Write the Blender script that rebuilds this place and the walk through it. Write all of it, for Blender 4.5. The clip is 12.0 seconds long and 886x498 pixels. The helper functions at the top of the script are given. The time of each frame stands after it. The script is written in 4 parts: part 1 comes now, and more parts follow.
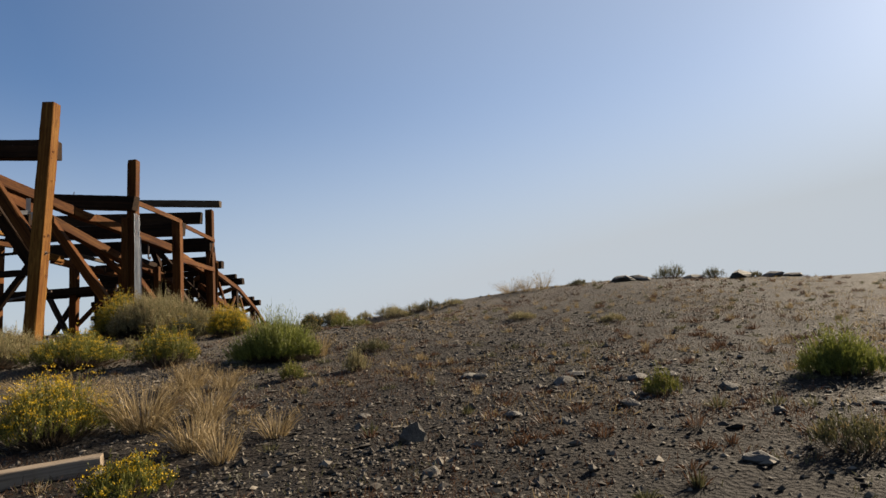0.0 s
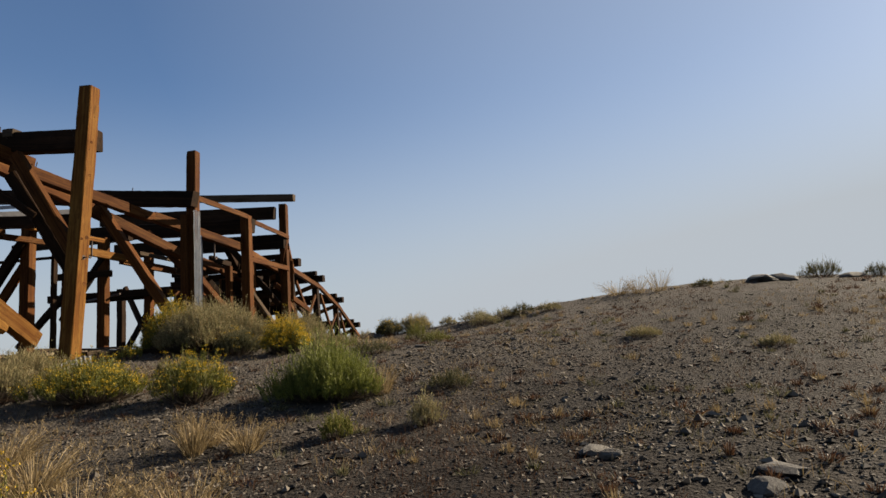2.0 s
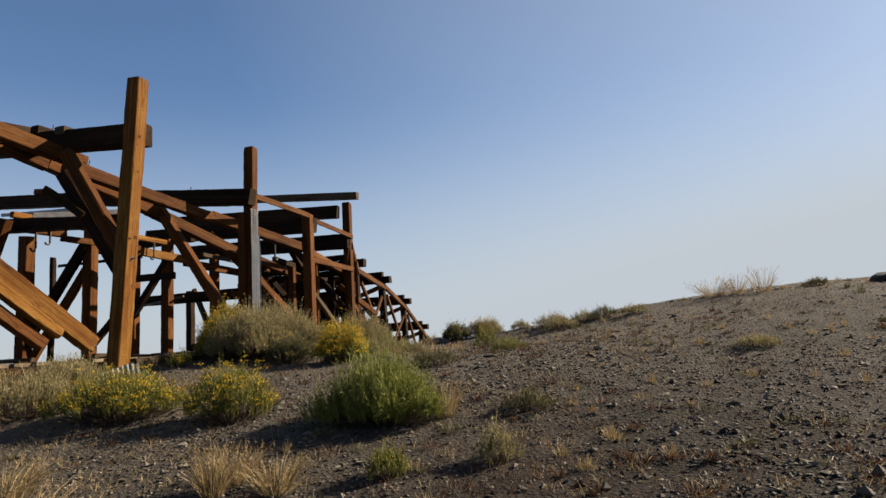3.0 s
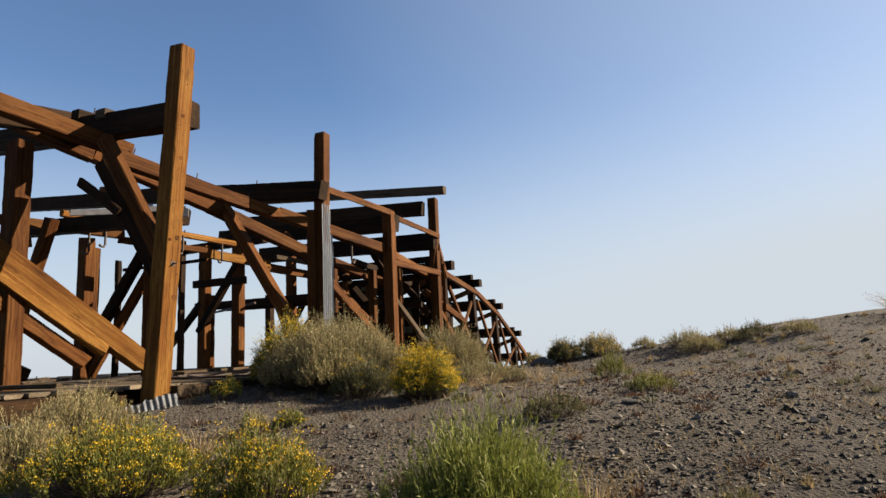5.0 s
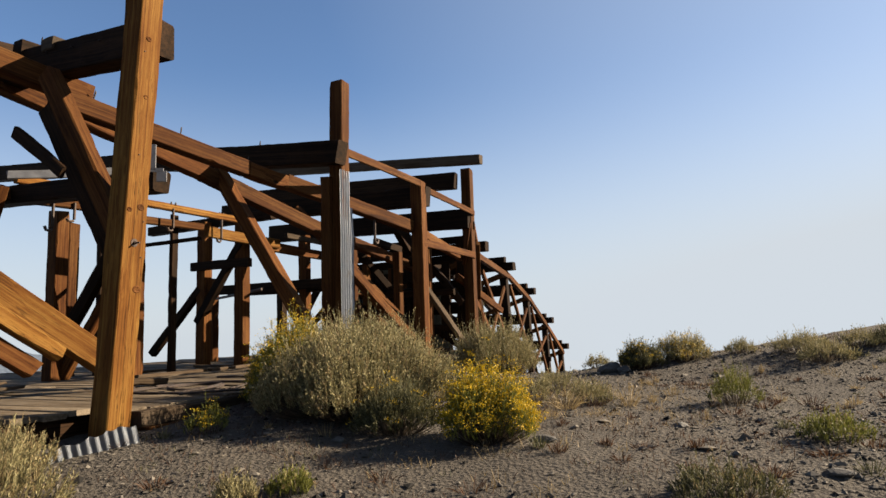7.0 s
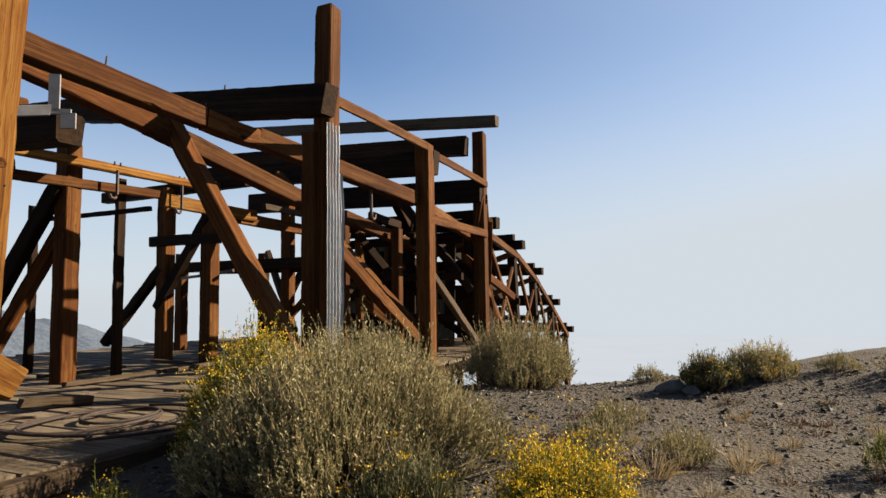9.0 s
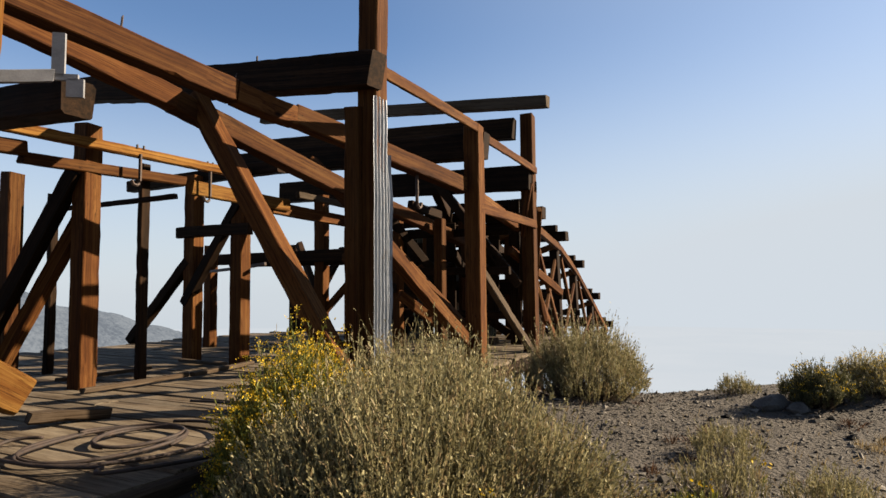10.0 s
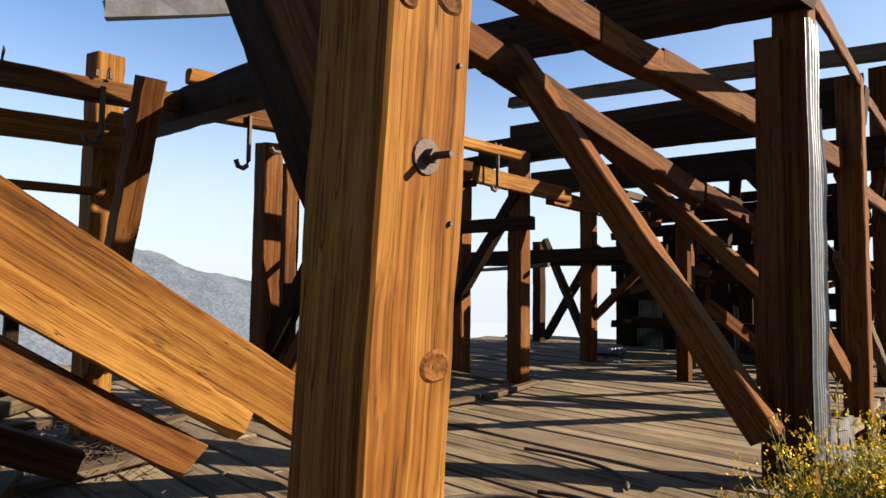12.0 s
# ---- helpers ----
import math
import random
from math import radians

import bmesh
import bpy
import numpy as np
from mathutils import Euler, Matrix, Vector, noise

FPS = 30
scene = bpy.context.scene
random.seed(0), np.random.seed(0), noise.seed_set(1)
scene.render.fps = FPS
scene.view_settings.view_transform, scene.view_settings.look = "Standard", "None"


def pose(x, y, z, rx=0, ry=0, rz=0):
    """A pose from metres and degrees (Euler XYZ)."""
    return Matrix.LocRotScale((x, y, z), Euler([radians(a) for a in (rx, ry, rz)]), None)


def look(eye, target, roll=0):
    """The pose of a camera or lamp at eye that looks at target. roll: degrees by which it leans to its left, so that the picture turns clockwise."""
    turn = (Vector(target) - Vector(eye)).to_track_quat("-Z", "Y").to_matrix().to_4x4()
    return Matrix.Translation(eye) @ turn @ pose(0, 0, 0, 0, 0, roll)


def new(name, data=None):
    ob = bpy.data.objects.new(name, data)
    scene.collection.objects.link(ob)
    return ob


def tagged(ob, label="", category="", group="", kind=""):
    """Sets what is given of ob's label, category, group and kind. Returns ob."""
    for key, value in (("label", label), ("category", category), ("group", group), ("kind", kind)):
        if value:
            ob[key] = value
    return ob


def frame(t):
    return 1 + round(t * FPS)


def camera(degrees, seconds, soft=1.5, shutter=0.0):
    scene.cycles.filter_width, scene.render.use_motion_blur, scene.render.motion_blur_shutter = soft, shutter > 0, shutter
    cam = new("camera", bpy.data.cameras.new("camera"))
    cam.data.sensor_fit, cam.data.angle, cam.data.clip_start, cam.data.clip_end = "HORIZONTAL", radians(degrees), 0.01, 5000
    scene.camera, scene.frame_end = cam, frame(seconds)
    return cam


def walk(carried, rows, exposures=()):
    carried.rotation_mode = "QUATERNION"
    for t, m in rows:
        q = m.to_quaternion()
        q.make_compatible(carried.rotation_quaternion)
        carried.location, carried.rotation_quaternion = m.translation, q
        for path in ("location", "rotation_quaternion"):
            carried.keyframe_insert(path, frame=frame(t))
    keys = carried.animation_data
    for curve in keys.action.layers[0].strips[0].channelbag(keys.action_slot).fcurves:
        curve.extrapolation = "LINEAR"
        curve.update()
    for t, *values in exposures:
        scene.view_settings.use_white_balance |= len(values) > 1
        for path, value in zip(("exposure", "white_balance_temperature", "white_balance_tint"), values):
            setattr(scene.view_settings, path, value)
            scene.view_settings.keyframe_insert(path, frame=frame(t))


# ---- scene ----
cam = camera(70.5, 12.0)
PATH = [
    (0, (0.439, -0.012, 1.797), (0.354, 1.964, 2.091), -4.4),
    (0.5, (0.463, 0.599, 1.933), (0.388, 2.578, 2.208), -4.2),
    (1, (0.4, 1.178, 2.101), (0.329, 3.159, 2.366), -4.1),
    (1.5, (0.344, 1.779, 2.238), (0.278, 3.761, 2.499), -4.0),
    (2, (0.208, 2.522, 2.332), (-0.16, 4.467, 2.616), -3.9),
    (2.5, (0.102, 3.12, 2.392), (-0.297, 5.059, 2.678), -3.9),
    (3, (-0.068, 3.772, 2.453), (-0.65, 5.662, 2.753), -3.6),
    (3.5, (-0.322, 4.426, 2.535), (-1.025, 6.273, 2.857), -3.5),
    (5.5, (-1.477, 6.492, 2.989), (-2.334, 8.273, 3.296), -2.3),
    (6, (-1.875, 6.938, 3.083), (-2.748, 8.713, 3.377), -2.2),
    (6.5, (-2.275, 7.513, 3.174), (-3.162, 9.285, 3.443), -2.1),
    (7, (-2.64, 8.1, 3.25), (-3.532, 9.872, 3.505), -2.0),
    (7.5, (-2.963, 8.658, 3.394), (-3.852, 10.436, 3.617), -1.9),
    (9.5, (-4.337, 10.432, 3.729), (-5.22, 12.22, 3.883), -0.6),
    (10, (-4.774, 10.783, 3.78), (-5.726, 12.537, 3.917), -0.6),
    (10.5, (-5.384, 11.113, 3.837), (-6.587, 12.705, 3.97), -0.0),
    (11, (-6.033, 11.297, 3.886), (-7.405, 12.747, 4.007), 0.7),
    (11.5, (-6.637, 11.388, 3.918), (-8.053, 12.795, 4.04), 0.8),
    (12, (-7.242, 11.366, 3.939), (-8.667, 12.764, 4.064), 0.7),
]
EXPOSURES = [(0, 1.76), (2, 1.64), (3.5, 1.9), (5.5, 2.05), (7.5, 2.06), (9.5, 2.05), (10.5, 2.13), (12, 2.5)]
walk(cam, [(t, look(eye, target, roll)) for t, eye, target, roll in PATH], EXPOSURES)

# ---- sky and sun ----
SUN_AZIMUTH, SUN_HEIGHT = 52.0, 27.0  # degrees clockwise from +y, degrees above the horizon
world = bpy.data.worlds.new("sky")
scene.world = world
world.use_nodes = True
wn = world.node_tree.nodes
wl = world.node_tree.links
sky = wn.new("ShaderNodeTexSky")
sky.sky_type = "NISHITA"
sky.sun_disc = False
sky.sun_elevation = radians(SUN_HEIGHT)
sky.sun_rotation = radians(SUN_AZIMUTH)
sky.air_density, sky.dust_density, sky.ozone_density = 0.9, 0.6, 4.0
# pale dust haze that thickens towards the horizon
w_tc = wn.new("ShaderNodeTexCoord")
w_xyz = wn.new("ShaderNodeSeparateXYZ")
wl.new(w_tc.outputs["Generated"], w_xyz.inputs[0])
w_ramp = wn.new("ShaderNodeValToRGB")
w_ramp.color_ramp.interpolation = "EASE"
w_ramp.color_ramp.elements[0].position, w_ramp.color_ramp.elements[0].color = 0.0, (0.9, 0.9, 0.9, 1)
w_ramp.color_ramp.elements[1].position, w_ramp.color_ramp.elements[1].color = 0.4, (0, 0, 0, 1)
wl.new(w_xyz.outputs["Z"], w_ramp.inputs[0])
w_mix = wn.new("ShaderNodeMix")
w_mix.data_type = "RGBA"
w_dot = wn.new("ShaderNodeVectorMath")
w_dot.operation = "DOT_PRODUCT"
wl.new(w_tc.outputs["Generated"], w_dot.inputs[0])
w_az, w_el = radians(SUN_AZIMUTH), radians(SUN_HEIGHT)
w_dot.inputs[1].default_value = (math.sin(w_az) * math.cos(w_el), math.cos(w_az) * math.cos(w_el), math.sin(w_el))
w_glow = wn.new("ShaderNodeMapRange")
w_glow.inputs["From Min"].default_value, w_glow.inputs["From Max"].default_value = 0.22, 1.0
w_glow.inputs["To Max"].default_value = 0.5
wl.new(w_dot.outputs["Value"], w_glow.inputs["Value"])
w_sum = wn.new("ShaderNodeMath")
w_sum.operation, w_sum.use_clamp = "ADD", True
wl.new(w_ramp.outputs[0], w_sum.inputs[0])
wl.new(w_glow.outputs[0], w_sum.inputs[1])
wl.new(w_sum.outputs[0], w_mix.inputs[0])
wl.new(sky.outputs[0], w_mix.inputs[6])
w_mix.inputs[7].default_value = (3.9, 4.25, 4.6, 1)
wl.new(w_mix.outputs[2], wn["Background"].inputs["Color"])
wn["Background"].inputs["Strength"].default_value = 0.04

sun_data = bpy.data.lights.new("sun", "SUN")
sun_data.energy, sun_data.angle, sun_data.color = 5.0, radians(0.5), (1.0, 0.83, 0.62)
sun = new("sun", sun_data)
az, el = radians(SUN_AZIMUTH), radians(SUN_HEIGHT)
sun_way = Vector((math.sin(az) * math.cos(el), math.cos(az) * math.cos(el), math.sin(el)))
sun.matrix_world = look(sun_way * 60, (0, 0, 0))


# ---- materials ----
def material(name):
    m = bpy.data.materials.new(name)
    m.use_nodes = True
    return m, m.node_tree.nodes, m.node_tree.links, m.node_tree.nodes["Principled BSDF"]


def ramp(nodes, stops):
    r = nodes.new("ShaderNodeValToRGB")
    el_ = r.color_ramp.elements
    while len(el_) < len(stops):
        el_.new(0.5)
    for e, (p, c) in zip(el_, stops):
        e.position, e.color = p, (*c, 1)
    return r


def mixed(nodes, links, fac, a, b, blend="MIX"):
    n = nodes.new("ShaderNodeMix")
    n.data_type, n.blend_type = "RGBA", blend
    for sock, v in ((n.inputs[0], fac), (n.inputs[6], a), (n.inputs[7], b)):
        if isinstance(v, (int, float)):
            sock.default_value = v
        elif isinstance(v, tuple):
            sock.default_value = (*v, 1)
        else:
            links.new(v, sock)
    return n.outputs[2]


def noise_at(nodes, links, vec, scale, detail=4, rough=0.6):
    n = nodes.new("ShaderNodeTexNoise")
    n.inputs["Scale"].default_value, n.inputs["Detail"].default_value, n.inputs["Roughness"].default_value = scale, detail, rough
    links.new(vec, n.inputs["Vector"])
    return n.outputs["Fac"]


def bumped(nodes, links, height, bsdf, strength, distance):
    b = nodes.new("ShaderNodeBump")
    b.inputs["Strength"].default_value, b.inputs["Distance"].default_value = strength, distance
    links.new(height, b.inputs["Height"])
    links.new(b.outputs[0], bsdf.inputs["Normal"])


def wood(name, dark, mid, light, weather, weathered_amount, crack=0.5, rough=0.8):
    """Sawn timber whose grain runs along the local z axis."""
    m, n, l, b = material(name)
    tc = n.new("ShaderNodeTexCoord")
    info = n.new("ShaderNodeObjectInfo")
    add = n.new("ShaderNodeVectorMath")
    add.operation = "MULTIPLY_ADD"
    l.new(info.outputs["Random"], add.inputs[0])
    add.inputs[1].default_value = (37, 53, 91)
    l.new(tc.outputs["Object"], add.inputs[2])

    def stretched(vec, along_grain):
        mp = n.new("ShaderNodeMapping")
        mp.inputs["Scale"].default_value = (1, 1, along_grain)
        l.new(vec, mp.inputs["Vector"])
        return mp.outputs[0]

    # the grain wanders slowly and bends round the knots
    kn = stretched(add.outputs[0], 0.5)
    vor = n.new("ShaderNodeTexVoronoi")
    vor.inputs["Scale"].default_value = 1.9
    l.new(kn, vor.inputs["Vector"])
    warp = noise_at(n, l, stretched(add.outputs[0], 0.4), 2.6, 3)
    near = ramp(n, [(0.05, (1, 1, 1)), (0.26, (0, 0, 0))])
    l.new(vor.outputs["Distance"], near.inputs[0])
    wv = n.new("ShaderNodeVectorMath")
    wv.operation = "MULTIPLY_ADD"
    l.new(mixed(n, l, 0.6, warp, near.outputs[0], "ADD"), wv.inputs[0])
    wv.inputs[1].default_value = (0.055, 0.055, 0)
    l.new(add.outputs[0], wv.inputs[2])
    broad = noise_at(n, l, stretched(wv.outputs[0], 0.012), 26, 3, 0.55)
    rings = noise_at(n, l, stretched(wv.outputs[0], 0.006), 85, 3, 0.6)
    fine = noise_at(n, l, stretched(wv.outputs[0], 0.008), 230, 3, 0.7)
    blotch = noise_at(n, l, stretched(add.outputs[0], 0.35), 1.9, 5, 0.65)
    col = ramp(n, [(0.34, dark), (0.47, mid), (0.62, light)])
    l.new(mixed(n, l, 0.36, mixed(n, l, 0.45, broad, rings), blotch), col.inputs[0])
    # thin dark lines between the year rings
    ln_r = ramp(n, [(0.36, (0.22, 0.17, 0.13)), (0.47, (1, 1, 1))])
    l.new(mixed(n, l, 0.5, rings, fine), ln_r.inputs[0])
    c1 = mixed(n, l, 0.75, col.outputs[0], ln_r.outputs[0], "MULTIPLY")
    knot = ramp(n, [(0.03, (1, 1, 1)), (0.075, (0, 0, 0))])
    l.new(vor.outputs["Distance"], knot.inputs[0])
    c1 = mixed(n, l, knot.outputs[0], c1, tuple(v * 0.6 for v in dark))
    # drying cracks along the grain
    cracks = noise_at(n, l, stretched(wv.outputs[0], 0.02), 21, 2, 0.5)
    cr = ramp(n, [(0.489, (0, 0, 0)), (0.499, (1, 1, 1)), (0.509, (0, 0, 0))])
    l.new(cracks, cr.inputs[0])
    some = ramp(n, [(0.45, (0, 0, 0)), (0.55, (1, 1, 1))])
    l.new(blotch, some.inputs[0])
    crf = n.new("ShaderNodeMath")
    crf.operation = "MULTIPLY"
    l.new(mixed(n, l, 1.0, cr.outputs[0], some.outputs[0], "MULTIPLY"), crf.inputs[0])
    crf.inputs[1].default_value = crack
    c2 = mixed(n, l, crf.outputs[0], c1, tuple(v * 0.15 for v in dark))
    # greyed and blackened patches
    wr = ramp(n, [(0.64 - weathered_amount * 0.5, (0, 0, 0)), (0.86 - weathered_amount * 0.4, (1, 1, 1))])
    l.new(mixed(n, l, 0.35, blotch, fine), wr.inputs[0])
    tone = mixed(n, l, fine, tuple(v * 0.5 for v in weather), tuple(min(1, v * 1.35) for v in weather))
    c3 = mixed(n, l, wr.outputs[0], c2, tone)
    stain = ramp(n, [(0.3, (0.35, 0.3, 0.27)), (0.42, (1, 1, 1))])
    l.new(noise_at(n, l, stretched(add.outputs[0], 0.22), 3.7, 5, 0.7), stain.inputs[0])
    c3 = mixed(n, l, 0.8, c3, stain.outputs[0], "MULTIPLY")
    vary = n.new("ShaderNodeMapRange")
    vary.inputs["To Min"].default_value, vary.inputs["To Max"].default_value = 0.7, 1.15
    l.new(info.outputs["Random"], vary.inputs["Value"])
    c4 = mixed(n, l, 1.0, c3, vary.outputs[0], "MULTIPLY")
    l.new(c4, b.inputs["Base Color"])
    b.inputs["Roughness"].default_value = rough
    b.inputs["Specular IOR Level"].default_value = 0.06
    hgt = mixed(n, l, 0.5, mixed(n, l, 0.45, rings, fine), ln_r.outputs[0])
    hgt2 = mixed(n, l, crf.outputs[0], hgt, (0, 0, 0))
    bumped(n, l, hgt2, b, 0.25, 0.0025)
    return m


TIMBER = wood("weathered_timber", (0.011, 0.0034, 0.001), (0.046, 0.016, 0.0038), (0.092, 0.041, 0.0115), (0.045, 0.03, 0.017), 0.14, 0.95)
TIMBER_GOLD = wood("golden_timber", (0.02, 0.0062, 0.0012), (0.08, 0.031, 0.0055), (0.15, 0.078, 0.018), (0.045, 0.026, 0.01), 0.02, 0.95)
TIMBER_GREY = wood("grey_timber", (0.01, 0.0058, 0.0033), (0.033, 0.022, 0.013), (0.07, 0.05, 0.032), (0.057, 0.044, 0.032), 0.4, 0.95)
# dark wood taken near black: the deep shade on these timbers is in the colour
TIMBER_DARK = wood("shade_darkened_timber", (0.003, 0.0017, 0.0008), (0.0095, 0.005, 0.0022), (0.026, 0.013, 0.0058), (0.02, 0.014, 0.0095), 0.15, 0.95)
DECKING = wood("grey_decking", (0.017, 0.0115, 0.007), (0.07, 0.052, 0.034), (0.15, 0.12, 0.084), (0.125, 0.103, 0.075), 0.4, 0.98)


def plain(name, a, b_, scale, rough=0.7, metal=0.0, bump=0.3, dist=0.01, spots=None):
    """Two-tone mottled surface with relief."""
    m, n, l, b = material(name)
    tc = n.new("ShaderNodeTexCoord")
    big = noise_at(n, l, tc.outputs["Object"], scale, 5)
    small = noise_at(n, l, tc.outputs["Object"], scale * 9, 4, 0.7)
    r = ramp(n, [(0.35, a), (0.65, b_)])
    l.new(mixed(n, l, 0.4, big, small), r.inputs[0])
    out = r.outputs[0]
    if spots:
        sp = ramp(n, [(0.56, (0, 0, 0)), (0.66, (1, 1, 1))])
        l.new(big, sp.inputs[0])
        out = mixed(n, l, sp.outputs[0], out, spots)
    l.new(out, b.inputs["Base Color"])
    b.inputs["Roughness"].default_value, b.inputs["Metallic"].default_value = rough, metal
    bumped(n, l, small, b, bump, dist)
    return m


GALVANISED = plain("galvanised_iron", (0.1781, 0.1964, 0.2234), (0.2778, 0.2964, 0.3253), 6, 0.42, 0.35, 0.15, 0.004, (0.2, 0.195, 0.2))
IRON_GREY = plain("grey_iron", (0.104, 0.104, 0.108), (0.192, 0.192, 0.2), 8, 0.55, 0.2, 0.2, 0.004)
RUST = plain("rusted_iron", (0.0144, 0.01056, 0.00864), (0.048, 0.0264, 0.0168), 14, 0.7, 0.4, 0.5, 0.004)
CABLE = plain("rusty_wire_rope", (0.0096, 0.00672, 0.00528), (0.0336, 0.0192, 0.01248), 20, 0.75, 0.3, 0.5, 0.004)
STONE = plain("grey_rock", (0.02419, 0.02208, 0.01936), (0.07259, 0.06653, 0.05746), 5, 0.9, 0, 0.6, 0.02)


def leafy(name, a, b_, rough=0.6):
    """Leaf and stem colours that vary from blade to blade."""
    m, n, l, b = material(name)
    geo = n.new("ShaderNodeNewGeometry")
    r = ramp(n, [(0.1, a), (0.9, b_)])
    l.new(geo.outputs["Random Per Island"], r.inputs[0])
    l.new(r.outputs[0], b.inputs["Base Color"])
    b.inputs["Roughness"].default_value = rough
    b.inputs["Specular IOR Level"].default_value = 0.2
    b.inputs["Subsurface Weight"].default_value = 0.0
    trans = n.new("ShaderNodeBsdfTranslucent")
    l.new(r.outputs[0], trans.inputs["Color"])
    mx = n.new("ShaderNodeMixShader")
    mx.inputs[0].default_value = 0.3
    l.new(b.outputs[0], mx.inputs[1])
    l.new(trans.outputs[0], mx.inputs[2])
    l.new(mx.outputs[0], n["Material Output"].inputs["Surface"])
    return m


SAGE = leafy("sage_leaf", (0.07082, 0.06293, 0.02815), (0.255, 0.2227, 0.1095))
SAGE_DARK = leafy("sage_leaf_dark", (0.0306, 0.032, 0.0132), (0.102, 0.096, 0.045))
STRAW = leafy("dry_straw", (0.1094, 0.07401, 0.03218), (0.2703, 0.2059, 0.1061))
GREEN = leafy("green_shoots", (0.05, 0.066, 0.011), (0.17, 0.18, 0.038))
YGREEN = leafy("yellow_green_shoots", (0.0476, 0.0544, 0.00896), (0.1564, 0.1536, 0.0336))
FLOWER = leafy("yellow_blossom", (0.26, 0.165, 0.004), (0.46, 0.31, 0.012))
TWIG = leafy("grey_twig", (0.02625, 0.01995, 0.01418), (0.084, 0.06562, 0.04725))
RUSSET = leafy("russet_weed", (0.02203, 0.01028, 0.005728), (0.08262, 0.04369, 0.02292))

# ground: brown grit with grey gravel patches and reddish stubble
GROUND, gn, gl, gb = material("gravelly_soil")
gtc = gn.new("ShaderNodeTexCoord")
gpos = gtc.outputs["Object"]
g_big = noise_at(gn, gl, gpos, 0.35, 5)
g_mid = noise_at(gn, gl, gpos, 2.3, 5, 0.65)
g_fine = noise_at(gn, gl, gpos, 38, 4, 0.75)
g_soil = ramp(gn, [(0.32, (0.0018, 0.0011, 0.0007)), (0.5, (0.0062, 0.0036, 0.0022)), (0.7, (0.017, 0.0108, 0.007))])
gl.new(mixed(gn, gl, 0.5, g_mid, g_fine), g_soil.inputs[0])
g_grey = ramp(gn, [(0.42, (0, 0, 0)), (0.6, (1, 1, 1))])
gl.new(g_big, g_grey.inputs[0])
g_pebble = gn.new("ShaderNodeTexVoronoi")
g_pebble.inputs["Scale"].default_value = 26
gl.new(gpos, g_pebble.inputs["Vector"])
g_peb = mixed(gn, gl, g_fine, (0.003, 0.0026, 0.0022), (0.0165, 0.0146, 0.0128))
g_col = mixed(gn, gl, g_grey.outputs[0], g_soil.outputs[0], g_peb)
# pale crushed gravel spreads from the deck; the colour darkens down the lower slope
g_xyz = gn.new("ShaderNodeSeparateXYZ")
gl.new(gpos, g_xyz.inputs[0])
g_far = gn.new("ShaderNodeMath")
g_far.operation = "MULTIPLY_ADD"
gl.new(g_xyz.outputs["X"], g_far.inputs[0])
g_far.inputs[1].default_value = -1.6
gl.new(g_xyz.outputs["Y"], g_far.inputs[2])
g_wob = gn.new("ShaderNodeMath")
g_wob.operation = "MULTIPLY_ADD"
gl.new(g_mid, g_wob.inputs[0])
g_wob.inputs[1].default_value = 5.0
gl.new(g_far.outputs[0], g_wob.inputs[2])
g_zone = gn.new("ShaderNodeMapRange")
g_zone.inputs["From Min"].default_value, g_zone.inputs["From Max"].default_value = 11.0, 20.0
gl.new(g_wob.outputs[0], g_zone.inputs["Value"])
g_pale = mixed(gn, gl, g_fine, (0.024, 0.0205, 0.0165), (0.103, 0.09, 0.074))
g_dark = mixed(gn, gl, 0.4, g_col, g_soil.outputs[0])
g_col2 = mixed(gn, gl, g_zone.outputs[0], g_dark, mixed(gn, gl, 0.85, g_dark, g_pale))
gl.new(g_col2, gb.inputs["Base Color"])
gb.inputs["Roughness"].default_value = 0.95
gb.inputs["Specular IOR Level"].default_value = 0.15
g_h = mixed(gn, gl, 0.5, g_pebble.outputs["Distance"], g_fine)
bumped(gn, gl, g_h, gb, 1.0, 0.045)

# distance: hills and valley floor under the same haze, put into their emission colour
HAZE, hn, hl, hb = material("valley_haze_glow")
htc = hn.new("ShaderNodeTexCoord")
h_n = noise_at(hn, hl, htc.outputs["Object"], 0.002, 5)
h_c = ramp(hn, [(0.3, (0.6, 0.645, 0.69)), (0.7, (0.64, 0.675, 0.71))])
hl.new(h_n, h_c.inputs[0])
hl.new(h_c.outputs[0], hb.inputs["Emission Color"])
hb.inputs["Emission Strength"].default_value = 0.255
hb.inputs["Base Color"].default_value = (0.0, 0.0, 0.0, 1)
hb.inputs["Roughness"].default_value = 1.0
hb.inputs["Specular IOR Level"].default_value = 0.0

# scrub tones glow blue-grey: the haze of distance is painted as emission
RIDGE, rn, rl, rb = material("scrub_hillside_haze_glow")
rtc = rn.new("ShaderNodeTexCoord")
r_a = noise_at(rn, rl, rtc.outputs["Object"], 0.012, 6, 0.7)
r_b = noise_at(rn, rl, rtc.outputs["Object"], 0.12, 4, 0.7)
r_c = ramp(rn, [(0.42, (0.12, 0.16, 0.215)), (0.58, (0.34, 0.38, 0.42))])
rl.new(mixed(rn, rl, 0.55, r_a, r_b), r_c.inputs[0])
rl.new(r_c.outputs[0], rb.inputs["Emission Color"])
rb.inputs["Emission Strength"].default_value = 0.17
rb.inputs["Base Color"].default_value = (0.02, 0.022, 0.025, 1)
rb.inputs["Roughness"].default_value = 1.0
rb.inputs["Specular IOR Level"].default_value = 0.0


